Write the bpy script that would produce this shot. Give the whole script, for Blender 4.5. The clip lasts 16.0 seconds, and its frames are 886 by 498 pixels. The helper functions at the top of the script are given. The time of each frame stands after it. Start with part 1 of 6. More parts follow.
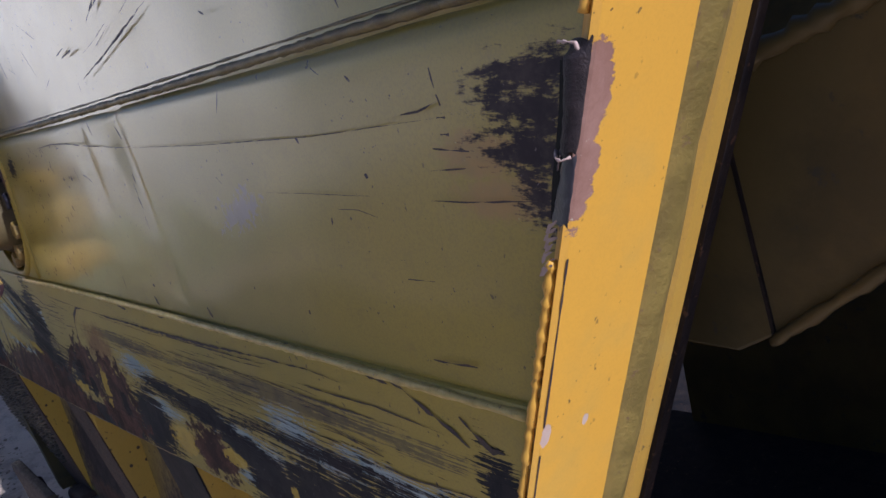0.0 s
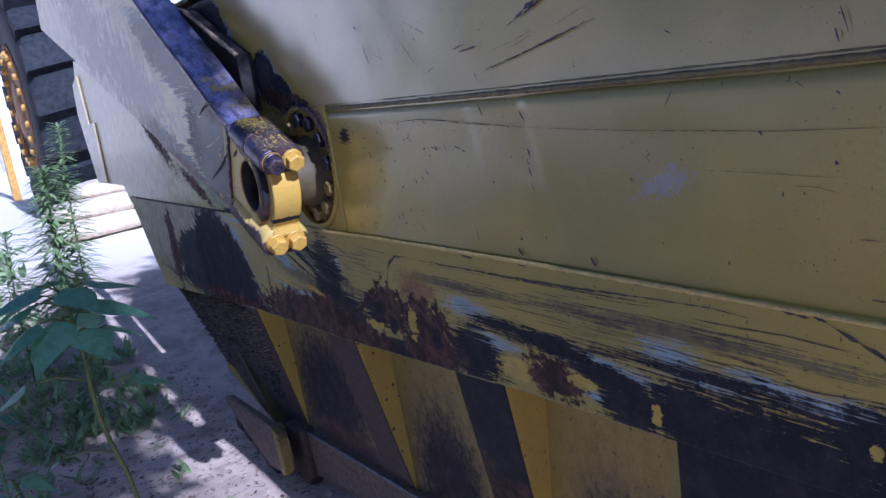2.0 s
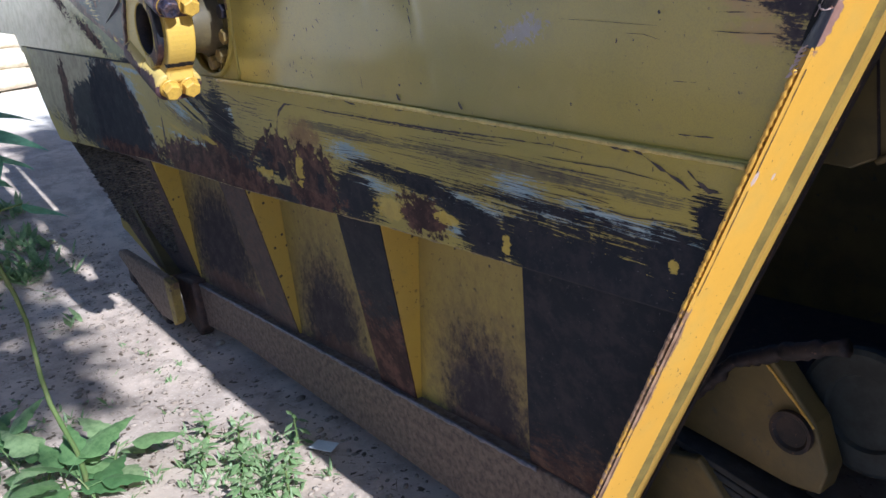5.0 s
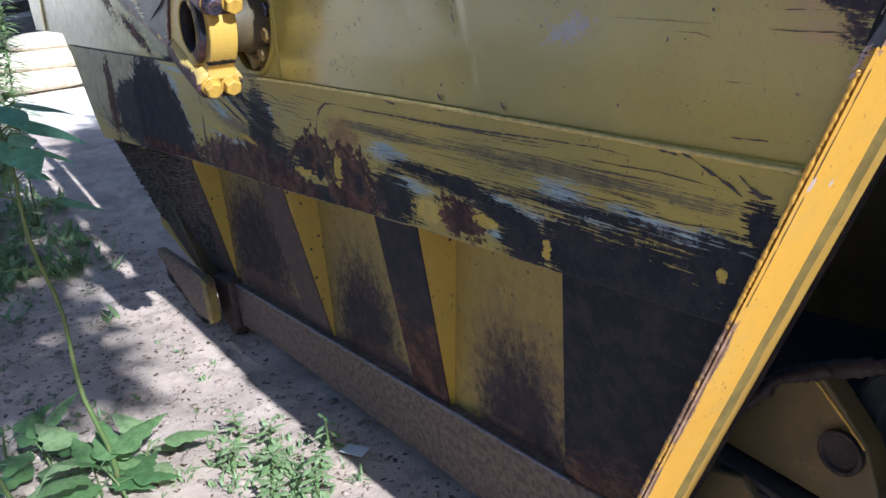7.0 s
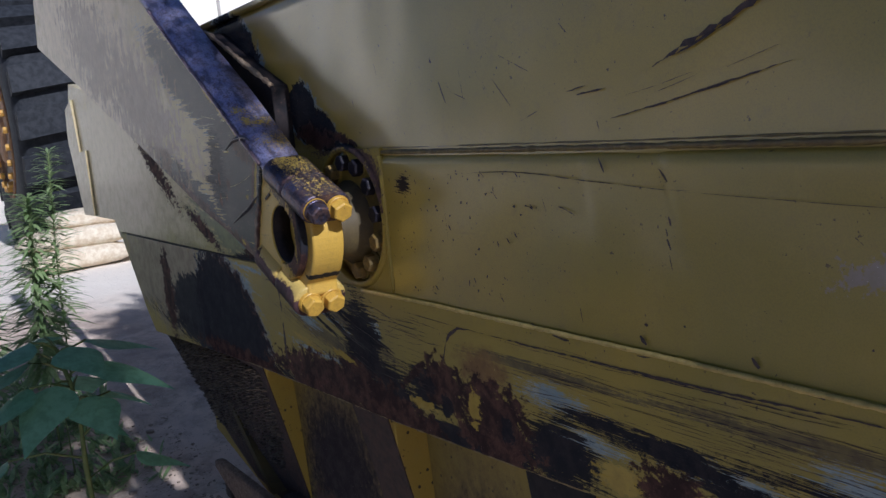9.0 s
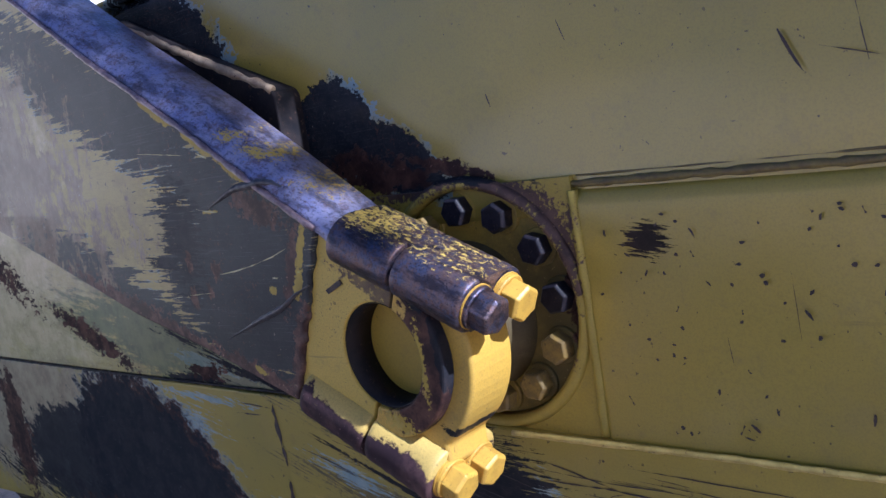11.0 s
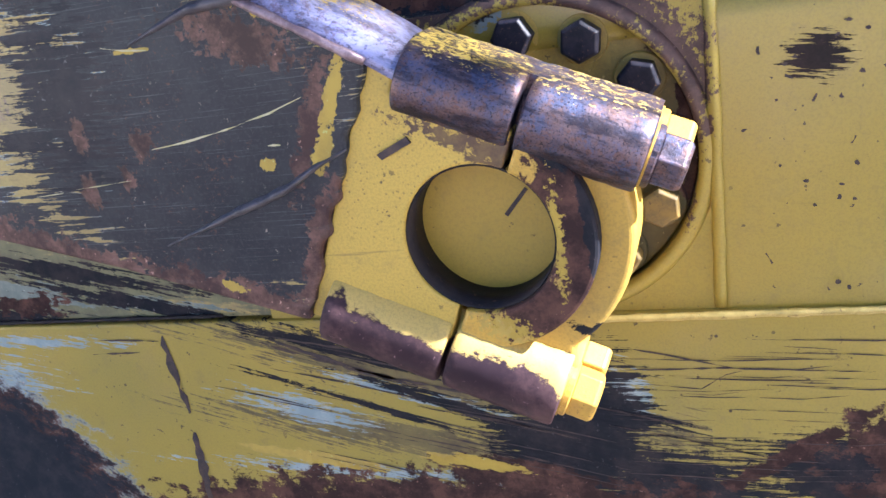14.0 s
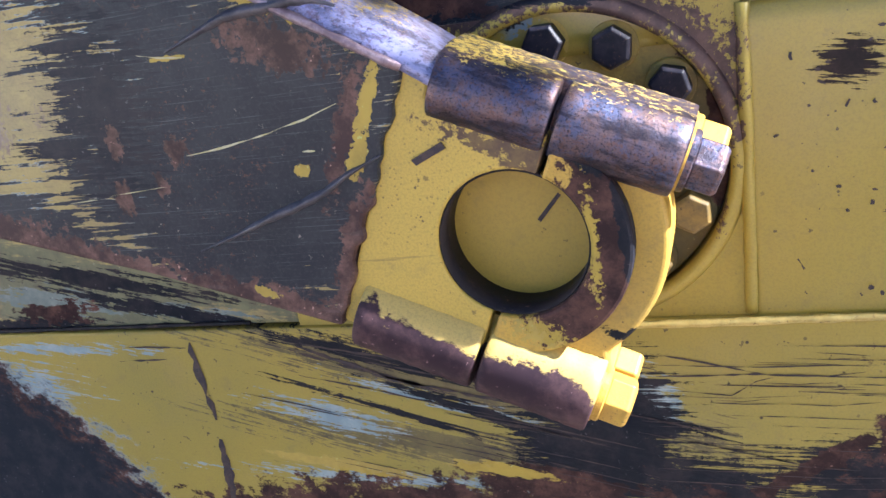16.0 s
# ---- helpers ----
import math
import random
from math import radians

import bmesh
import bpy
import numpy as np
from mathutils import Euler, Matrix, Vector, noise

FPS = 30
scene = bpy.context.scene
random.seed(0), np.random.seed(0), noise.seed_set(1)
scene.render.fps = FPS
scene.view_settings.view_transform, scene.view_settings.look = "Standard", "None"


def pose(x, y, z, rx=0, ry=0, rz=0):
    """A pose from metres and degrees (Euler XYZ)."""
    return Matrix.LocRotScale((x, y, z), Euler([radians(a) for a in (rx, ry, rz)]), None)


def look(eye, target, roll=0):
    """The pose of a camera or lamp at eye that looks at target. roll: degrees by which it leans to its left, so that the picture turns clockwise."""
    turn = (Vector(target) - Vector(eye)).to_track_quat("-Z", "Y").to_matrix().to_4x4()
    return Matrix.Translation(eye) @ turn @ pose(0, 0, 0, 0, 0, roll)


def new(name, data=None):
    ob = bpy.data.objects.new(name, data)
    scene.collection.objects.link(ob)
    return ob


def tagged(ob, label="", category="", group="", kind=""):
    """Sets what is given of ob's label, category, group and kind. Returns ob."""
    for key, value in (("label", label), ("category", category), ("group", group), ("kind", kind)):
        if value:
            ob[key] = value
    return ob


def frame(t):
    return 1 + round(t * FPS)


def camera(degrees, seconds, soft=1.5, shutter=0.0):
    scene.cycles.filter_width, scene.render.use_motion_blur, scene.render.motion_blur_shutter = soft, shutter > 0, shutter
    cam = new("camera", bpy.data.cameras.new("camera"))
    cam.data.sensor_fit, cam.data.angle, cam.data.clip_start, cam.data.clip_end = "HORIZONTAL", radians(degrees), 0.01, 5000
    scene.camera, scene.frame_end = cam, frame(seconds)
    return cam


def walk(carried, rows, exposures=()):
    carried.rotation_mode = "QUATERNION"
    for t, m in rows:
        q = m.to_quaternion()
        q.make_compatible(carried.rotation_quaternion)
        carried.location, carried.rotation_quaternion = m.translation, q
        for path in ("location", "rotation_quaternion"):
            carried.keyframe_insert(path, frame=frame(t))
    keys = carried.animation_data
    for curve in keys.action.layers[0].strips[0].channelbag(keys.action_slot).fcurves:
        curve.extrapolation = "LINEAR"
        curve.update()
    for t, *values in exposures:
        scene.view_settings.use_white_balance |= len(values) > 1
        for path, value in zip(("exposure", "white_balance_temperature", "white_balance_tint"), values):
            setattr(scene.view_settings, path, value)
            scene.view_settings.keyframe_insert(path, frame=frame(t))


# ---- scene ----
cam = camera(54.0, 16.0)
PATH = [
    (0, (2.43, -0.462, 0.312), (0.839, 0.674, -0.111), -13.5),
    (0.5, (2.423, -0.533, 0.319), (0.837, 0.611, -0.103), -14.7),
    (1, (2.332, -0.645, 0.334), (0.844, 0.619, -0.097), -18.5),
    (1.5, (2.29, -0.895, 0.423), (0.783, 0.355, 0.017), -16.6),
    (2, (2.439, -1.077, 0.424), (0.739, -0.098, 0.031), -9.5),
    (2.5, (2.599, -1.138, 0.454), (0.867, -0.209, 0.081), -4.3),
    (3, (2.653, -1.164, 0.44), (0.952, -0.173, 0.091), -2.7),
    (3.5, (2.667, -1.17, 0.412), (1.023, -0.095, 0.037), -3.3),
    (4, (2.652, -1.148, 0.354), (1.058, -0.034, -0.11), -3.6),
    (4.5, (2.643, -1.129, 0.328), (1.09, -0.023, -0.277), -4.3),
    (4.7, (2.64, -1.132, 0.342), (1.096, -0.042, -0.311), -5.1),
    (6.8, (2.608, -1.124, 0.318), (1.025, -0.08, -0.316), -4.5),
    (7, (2.603, -1.115, 0.317), (1.006, -0.088, -0.312), -4.4),
    (7.5, (2.582, -1.118, 0.32), (0.946, -0.133, -0.274), -4.4),
    (8, (2.471, -1.116, 0.35), (0.792, -0.15, -0.149), -4.6),
    (8.5, (2.237, -1.131, 0.402), (0.562, -0.114, -0.001), -4.9),
    (9, (2.008, -1.1, 0.443), (0.336, -0.043, 0.149), -5.9),
    (9.2, (1.865, -1.057, 0.44), (0.186, 0.002, 0.195), -7.3),
    (11.3, (0.532, -0.999, 0.497), (-0.723, 0.525, 0.18), -10.2),
    (11.5, (0.425, -0.986, 0.498), (-0.757, 0.591, 0.16), -10.2),
    (12, (0.152, -0.998, 0.522), (-0.798, 0.712, 0.107), -10.6),
    (12.5, (0.042, -0.979, 0.519), (-0.686, 0.809, -0.006), -9.6),
    (13, (0.036, -0.962, 0.493), (-0.625, 0.817, -0.137), -9.5),
    (13.5, (0.032, -0.978, 0.473), (-0.61, 0.79, -0.205), -9.5),
    (14, (0.024, -1.003, 0.477), (-0.621, 0.764, -0.202), -9.9),
    (14.5, (0.017, -1.016, 0.476), (-0.62, 0.759, -0.19), -9.9),
    (15, (0.011, -1.018, 0.477), (-0.632, 0.755, -0.188), -10.1),
    (15.5, (0.006, -1.014, 0.476), (-0.652, 0.754, -0.187), -10.1),
    (16, (0.001, -1.015, 0.476), (-0.664, 0.755, -0.175), -10.1),
]
walk(cam, [(t, look(eye, target, roll)) for t, eye, target, roll in PATH],
     [(0, 0.3, 4850, 18), (1.0, 0.55, 4600, 18), (1.5, 1.35, 4150, 34), (2.0, 0.42, 4300, 26), (2.5, -0.15, 4950, 17), (3.5, 0.05, 4950, 16), (4.5, 0.75, 4720, 10), (7.0, 0.88, 4700, 11), (8.0, 0.32, 4780, 13), (8.5, 0.0, 4870, 15), (9.2, -0.15, 4950, 15), (11.3, 0.92, 4650, 18), (12.0, 1.05, 4750, 17), (12.5, 1.88, 5060, 15), (13.0, 2.5, 5130, 14), (13.5, 2.58, 5100, 14), (14.0, 2.35, 5050, 14), (15.0, 2.28, 5090, 14), (16, 2.18, 5090, 13)])

# world, sun and exposure
SUN_DIR = Vector((0.80, 0.012, 0.60)).normalized()
world = bpy.data.worlds.new("sky")
scene.world = world
world.use_nodes = True
wn = world.node_tree.nodes
sky = wn.new("ShaderNodeTexSky")
sky.sky_type = "NISHITA"
sky.sun_disc = False
sky.sun_elevation = math.asin(SUN_DIR.z)
sky.sun_rotation = math.atan2(SUN_DIR.x, SUN_DIR.y)
sky.air_density, sky.dust_density = 1.0, 1.5
wn["Background"].inputs["Strength"].default_value = 0.05
world.node_tree.links.new(sky.outputs[0], wn["Background"].inputs[0])
sun = new("sun", bpy.data.lights.new("sun", "SUN"))
sun.data.energy, sun.data.angle, sun.data.color = 5.0, radians(0.6), (1.0, 0.88, 0.70)
sun.matrix_world = look(SUN_DIR * 50, (0, 0, 0))


# ---------- materials ----------
def link(nt, a, b):
    nt.links.new(a, b)


class Mat:
    """Small helper round one node material."""

    def __init__(self, name):
        self.m = bpy.data.materials.new(name)
        self.m.use_nodes = True
        self.nt = self.m.node_tree
        self.b = self.nt.nodes["Principled BSDF"]
        self.pos = self.nt.nodes.new("ShaderNodeNewGeometry").outputs["Position"]

    def n(self, kind, **inputs):
        node = self.nt.nodes.new(kind)
        for key, val in inputs.items():
            sock = node.inputs[key.replace("_", " ")]
            if isinstance(val, bpy.types.NodeSocket):
                link(self.nt, val, sock)
            else:
                sock.default_value = val
        return node

    def math(self, op, a, b=0.0, clamp=False):
        node = self.nt.nodes.new("ShaderNodeMath")
        node.operation, node.use_clamp = op, clamp
        for sock, val in zip(node.inputs, (a, b)):
            if isinstance(val, bpy.types.NodeSocket):
                link(self.nt, val, sock)
            else:
                sock.default_value = val
        return node.outputs[0]

    def place(self, loc=(0, 0, 0), rot=(0, 0, 0), scale=(1, 1, 1), kind="TEXTURE"):
        node = self.nt.nodes.new("ShaderNodeMapping")
        node.vector_type = kind
        link(self.nt, self.pos, node.inputs["Vector"])
        node.inputs["Location"].default_value = loc
        node.inputs["Rotation"].default_value = [radians(r) for r in rot]
        node.inputs["Scale"].default_value = scale
        return node.outputs[0]

    def noise(self, scale, detail=4.0, rough=0.55, vector=None, dist=0.0):
        node = self.n("ShaderNodeTexNoise", Vector=vector or self.pos, Scale=scale, Detail=detail, Roughness=rough, Distortion=dist)
        return node.outputs["Fac"]

    def specks(self, scale, size, vector=None):
        node = self.n("ShaderNodeTexVoronoi", Vector=vector or self.pos, Scale=scale)
        return self.step(node.outputs["Distance"], size, size * 0.6)

    def step(self, val, lo, hi):
        """1 where val is at hi, 0 where it is at lo, soft between."""
        node = self.nt.nodes.new("ShaderNodeMapRange")
        node.interpolation_type = "SMOOTHSTEP"
        a, b, flip = (lo, hi, False) if lo < hi else (hi, lo, True)
        link(self.nt, val, node.inputs["Value"])
        node.inputs["From Min"].default_value, node.inputs["From Max"].default_value = a, b
        node.inputs["To Min"].default_value, node.inputs["To Max"].default_value = (1, 0) if flip else (0, 1)
        return node.outputs["Result"]

    def mix(self, fac, a, b):
        node = self.nt.nodes.new("ShaderNodeMix")
        node.data_type = "RGBA"
        for sock, val in ((node.inputs[0], fac), (node.inputs[6], a), (node.inputs[7], b)):
            if isinstance(val, bpy.types.NodeSocket):
                link(self.nt, val, sock)
            else:
                sock.default_value = val if isinstance(val, float) else (*val, 1.0)
        return node.outputs[2]

    def patches(self, areas, plane="xz"):
        """Distance measure over elliptical worn areas (cx, cz, rx, rz, turn): 1 on their rims, 0 in their middles."""
        best = None
        for cx, cz, rx, rz, turn in areas:
            if plane == "xz":
                vec = self.place((cx, 0, cz), (0, turn, 0), (rx, 1000, rz))
            else:
                vec = self.place((0, cx, cz), (turn, 0, 0), (1000, rx, rz))
            node = self.nt.nodes.new("ShaderNodeVectorMath")
            node.operation = "LENGTH"
            link(self.nt, vec, node.inputs[0])
            best = node.outputs["Value"] if best is None else self.math("MINIMUM", best, node.outputs["Value"])
        return best

    def bump(self, height, strength=0.3, distance=0.01):
        node = self.n("ShaderNodeBump", Height=height, Strength=strength, Distance=distance)
        link(self.nt, node.outputs[0], self.b.inputs["Normal"])
        return node

    def out(self, color, rough, metal=None):
        for key, val in (("Base Color", color), ("Roughness", rough), ("Metallic", metal)):
            if val is None:
                continue
            sock = self.b.inputs[key]
            if isinstance(val, bpy.types.NodeSocket):
                link(self.nt, val, sock)
            else:
                sock.default_value = (*val, 1.0) if isinstance(val, tuple) else val
        return self.m


YELLOW, OLIVE, BARE = (0.395, 0.300, 0.045), (0.265, 0.225, 0.052), (0.022, 0.025, 0.034)
RUST, BLUE = (0.11, 0.055, 0.042), (0.25, 0.335, 0.385)
INK = ((0.014, 0.016, 0.024), (0.034, 0.030, 0.036))
CRUST = ((0.034, 0.019, 0.020), (0.125, 0.064, 0.050))
PALE = ((0.24, 0.32, 0.36), (0.37, 0.43, 0.45))
LEFT = ((0.48, 0.35, 0.065), (0.38, 0.275, 0.06))


def worn_paint(name, bare=(), rusty=(), blue=(), plane="xz", streak=(4.0, 4.0, 70.0), turn=0.0, fringe=0.16, ragged=0.9, chips=0.05,
               yellow=YELLOW, dirty=OLIVE, gloss=0.42, speck=26.0, dents=0.5, soft=0.02, mottle=0.0, sheen=0.0, layers=(), grain=1.0, dulling=0.36):
    """Old yellow paint: bare blackened steel and rust in the given areas, pale blue primer at their torn rims, chips and dust."""
    m = Mat(name)
    big = m.noise(1.3, 3.0)
    mid = m.noise(9.0, 5.0)
    fine = m.noise(160.0, 3.0)
    lines = m.noise(1.0, 6.0, 0.65, vector=m.place(rot=(0, turn, 0), scale=tuple(1 / v for v in streak)))
    hairs = m.noise(1.0, 4.0, 0.6, vector=m.place(loc=(3, 1, 2), rot=(0, turn, 0), scale=tuple(0.28 / v for v in streak)))
    if mottle:
        stain = m.noise(1.0, 7.0, 0.68, vector=m.place(rot=(0, turn, 0), scale=(0.16, 0.16, 0.10)))
    col = m.mix(m.math("MULTIPLY", m.step(big, 0.42, 0.68), 0.75), yellow, dirty)
    col = m.mix(m.math("MULTIPLY", m.step(mid, 0.5, 0.75), 0.25), col, (0.47, 0.36, 0.10))
    rough = m.math("ADD", gloss, m.math("MULTIPLY", mid, 0.16))
    height = m.math("ADD", m.math("MULTIPLY", big, dents), m.math("ADD", m.math("MULTIPLY", mid, 0.05), m.math("MULTIPLY", fine, 0.006)))
    # thin lengthwise scuffs and chips
    scuff = m.math("MULTIPLY", m.step(lines, 0.66, 0.74), 0.5)
    col = m.mix(scuff, col, (0.16, 0.12, 0.05))
    if mottle:
        col = m.mix(m.math("MULTIPLY", m.step(stain, 0.46, 0.60), mottle), col, (0.13, 0.10, 0.075))
        col = m.mix(m.math("MULTIPLY", m.step(hairs, 0.58, 0.66), mottle * 0.7), col, (0.10, 0.07, 0.05))
    chip = m.math("MULTIPLY", m.specks(speck, chips), m.step(m.noise(3.0), 0.40, 0.6))
    col = m.mix(chip, col, (0.05, 0.035, 0.03))
    nick = m.math("MULTIPLY", m.step(m.noise(85.0, 3.0, 0.6), 0.665, 0.69), m.step(m.noise(5.0, 4.0), 0.42, 0.56))
    col = m.mix(m.math("MULTIPLY", nick, 0.85), col, (0.06, 0.04, 0.03))
    height = m.math("SUBTRACT", height, m.math("MULTIPLY", nick, 0.03))
    col = m.mix(m.math("MULTIPLY", m.step(m.noise(4.5, 8.0, 0.7), 0.5, 0.8), 0.35 * grain), col, (0.19, 0.155, 0.06))
    col = m.mix(m.math("MULTIPLY", m.step(m.noise(330.0, 3.0, 0.7), 0.42, 0.66), 0.22 * grain), col, (0.14, 0.11, 0.05))
    col = m.mix(m.math("MULTIPLY", m.step(m.noise(27.0, 8.0, 0.75), 0.52, 0.70), 0.30 * grain), col, (0.22, 0.17, 0.07))
    if bare:
        torn = m.math("MULTIPLY", m.math("SUBTRACT", m.math("ADD", m.math("MULTIPLY", lines, 0.55), m.math("ADD", m.math("MULTIPLY", hairs, 0.27), m.math("MULTIPLY", m.noise(34.0, 6.0, 0.7), 0.18))), 0.5), ragged * 3.2)
        far = m.math("ADD", m.patches(bare, plane), torn)
        primer = m.step(far, 1.0 + fringe, 1.0 + fringe * 0.7)
        gone = m.step(far, 1.0 + soft, 1.0 - soft)
        steel = m.mix(m.step(m.noise(14.0, 6.0, 0.7), 0.42, 0.62), BARE, (0.034, 0.037, 0.045))
        steel = m.mix(m.math("MULTIPLY", m.step(m.noise(210.0, 4.0, 0.75), 0.52, 0.62), 0.55), steel, (0.055, 0.055, 0.062))
        steel = m.mix(m.math("MULTIPLY", m.step(m.noise(120.0, 5.0, 0.8), 0.59, 0.64), m.step(m.noise(8.0, 6.0, 0.7), 0.44, 0.58)), steel, RUST)
        hair = m.noise(1.0, 6.0, 0.75, vector=m.place(rot=(0, turn, 0), scale=(0.16, 0.16, 0.0016)))
        steel = m.mix(m.math("MULTIPLY", m.step(hair, 0.585, 0.63), 0.75), steel, (0.10, 0.102, 0.115))
        steel = m.mix(m.step(m.noise(95.0, 4.0, 0.8), 0.675, 0.69), steel, (0.26, 0.22, 0.19))
        col = m.mix(m.math("MULTIPLY", primer, m.step(m.noise(7.0), 0.42, 0.55)), col, BLUE)
        if blue:
            thin = m.math("ADD", m.patches(blue, plane), m.math("ADD", m.math("MULTIPLY", m.math("SUBTRACT", hairs, 0.5), 7.0), m.math("MULTIPLY", m.math("SUBTRACT", lines, 0.5), 3.0)))
            col = m.mix(m.math("MULTIPLY", m.step(thin, 0.9, 0.7), 0.9), col, BLUE)
        col = m.mix(gone, col, steel)
        rough = m.math("SUBTRACT", rough, m.math("MULTIPLY", gone, 0.12))
        height = m.math("SUBTRACT", height, m.math("MULTIPLY", gone, 0.05))
    if rusty:
        far = m.math("ADD", m.patches(rusty, plane), m.math("MULTIPLY", m.math("SUBTRACT", m.noise(24.0, 7.0, 0.7), 0.5), 2.2))
        on = m.step(far, 1.02, 0.9)
        shade = m.mix(m.step(m.noise(40.0, 7.0, 0.75), 0.3, 0.7), (0.035, 0.02, 0.02), (0.15, 0.075, 0.055))
        col = m.mix(on, col, shade)
        rough = m.math("ADD", rough, m.math("MULTIPLY", on, 0.25))
    # separate stains and remnants: areas, colours, length and width of their drag marks, direction, raggedness, edge
    dull = None
    if bare:
        dull = gone
    if layers:
        crumb, dot = m.noise(75.0, 5.0, 0.7), m.step(m.noise(130.0, 3.0, 0.7), 0.67, 0.71)
        blot = m.step(m.math("ADD", m.math("MULTIPLY", m.noise(15.0, 6.0, 0.65), 0.6), m.math("MULTIPLY", m.noise(48.0, 8.0, 0.8), 0.4)), 0.42, 0.62)
    for k, (areas, tones, size, lean, amp, rim) in enumerate(layers):
        drag = m.noise(1.0, 8.0, 0.72, vector=m.place(loc=(size[0] * 29, 0, size[1] * 310), rot=(0, lean, 0), scale=(size[0], size[0], size[1])))
        far = m.math("ADD", m.patches(areas, plane), m.math("MULTIPLY", m.math("SUBTRACT", m.math("ADD", m.math("MULTIPLY", drag, 0.78), m.math("MULTIPLY", crumb, 0.22)), 0.5), amp * 2.3))
        on = m.step(far, 1.0 + rim, 1.0 - rim)
        tone = m.mix(blot, tones[0], tones[1])
        tone = m.mix(dot, tone, tuple(min(0.5, c * 2.2 + 0.03) for c in tones[1]))
        col = m.mix(on, col, tone)
        rough = m.math("ADD", rough, m.math("MULTIPLY", on, 0.10))
        if max(tones[0]) < 0.05:
            dull = on if dull is None else m.math("MAXIMUM", dull, on)
        height = m.math("ADD", height, m.math("MULTIPLY", on, -0.03 if tones is not LEFT else 0.04))
    m.bump(height, 0.35, 0.02)
    m.b.inputs["Coat Weight"].default_value = sheen
    m.b.inputs["Coat Roughness"].default_value = 0.16
    m.b.inputs["Coat IOR"].default_value = 1.5
    if dull is not None:
        link(m.nt, m.math("SUBTRACT", 0.5, m.math("MULTIPLY", dull, dulling)), m.b.inputs["Specular IOR Level"])
        link(m.nt, m.math("MULTIPLY", m.math("SUBTRACT", 1.0, m.math("MULTIPLY", dull, min(1.0, dulling / 0.36))), sheen), m.b.inputs["Coat Weight"])
    return m.out(col, rough)


def plain(name, a, b, scale=20.0, rough=0.6, metal=0.0, bump=0.3, dist=0.004, speck=None):
    """Two mixed tones with grain."""
    m = Mat(name)
    f = m.noise(scale, 6.0, 0.65)
    col = m.mix(m.step(f, 0.35, 0.65), a, b)
    if speck:
        col = m.mix(m.step(m.noise(scale * 3.3, 5.0, 0.7), 0.6, 0.68), col, speck)
    m.bump(m.math("ADD", f, m.math("MULTIPLY", m.noise(scale * 8), 0.4)), bump, dist)
    if max(b) < 0.06:
        m.b.inputs["Specular IOR Level"].default_value = 0.25
    return m.out(col, m.math("ADD", rough - 0.08, m.math("MULTIPLY", f, 0.16)), metal)


M_UPPER = worn_paint("upper panel paint", sheen=1.0, dents=1.5, gloss=0.24,
                     bare=[(-0.47, 0.51, 0.10, 0.085, 20), (-0.35, 0.45, 0.13, 0.055, 28), (-0.95, 0.74, 0.22, 0.12, 28)], fringe=0.14, ragged=0.45, streak=(30.0, 4.0, 40.0),
                     layers=[([(-0.40, 0.425, 0.12, 0.03, 10), (-0.22, 0.418, 0.07, 0.014, 14)], CRUST, (0.03, 0.02), 0, 2.6, 0.05)])
M_MID = worn_paint("middle panel paint", sheen=0.5, dents=1.1, gloss=0.28, speck=34.0, chips=0.05,
                   layers=[([(1.35, 0.176, 0.055, 0.020, -14)], ((0.26, 0.23, 0.19), (0.30, 0.26, 0.24)), (0.02, 0.02), 0, 3.0, 0.25),
                           ([(1.88, 0.185, 0.055, 0.020, 0), (1.86, 0.225, 0.05, 0.02, 0)], ((0.40, 0.25, 0.07), (0.34, 0.24, 0.08)), (0.06, 0.03), 0, 1.6, 0.4),
                           ([(1.935, 0.283, 0.058, 0.018, -6), (1.950, 0.255, 0.060, 0.026, 0), (1.930, 0.222, 0.062, 0.015, 8), (1.928, 0.185, 0.022, 0.028, -20)], ((0.034, 0.028, 0.036), (0.070, 0.055, 0.056)), (0.040, 0.0105), 4, 3.0, 0.35),
                           ([(0.112, 0.290, 0.030, 0.022, 0)], ((0.022, 0.018, 0.018), (0.045, 0.03, 0.03)), (0.05, 0.004), 8, 2.2, 0.06)])
M_FRONT = worn_paint("front panel paint", sheen=0.5, mottle=0.5, dents=0.3, yellow=(0.44, 0.35, 0.09), dirty=(0.33, 0.29, 0.12), gloss=0.5, streak=(6.0, 4.0, 50.0), turn=8.0,
                     layers=[([(-3.3, 0.25, 1.6, 0.6, 0)], ((0.56, 0.47, 0.27), (0.43, 0.35, 0.19)), (0.4, 0.1), 0, 0.8, 0.25), ([(-1.15, 0.09, 0.55, 0.10, 8)], ((0.17, 0.17, 0.08), (0.11, 0.11, 0.06)), (0.12, 0.02), 8, 2.0, 0.25),
                             ([(-1.05, 0.05, 0.10, 0.02, 8), (-0.80, 0.02, 0.10, 0.012, 8)], ((0.13, 0.17, 0.16), (0.20, 0.24, 0.22)), (0.08, 0.01), 12, 3.0, 0.1),
                             ([(-0.98, 0.085, 0.20, 0.018, 10), (-0.85, 0.028, 0.18, 0.014, 12), (-1.1, 0.01, 0.12, 0.012, 0)], INK, (0.10, 0.008), 14, 3.0, 0.06),
                             ([(-1.05, 0.03, 0.07, 0.018, 0), (-2.2, 0.35, 0.3, 0.05, 30), (-1.6, 0.1, 0.2, 0.03, 20)], CRUST, (0.04, 0.02), 0, 2.6, 0.06)])
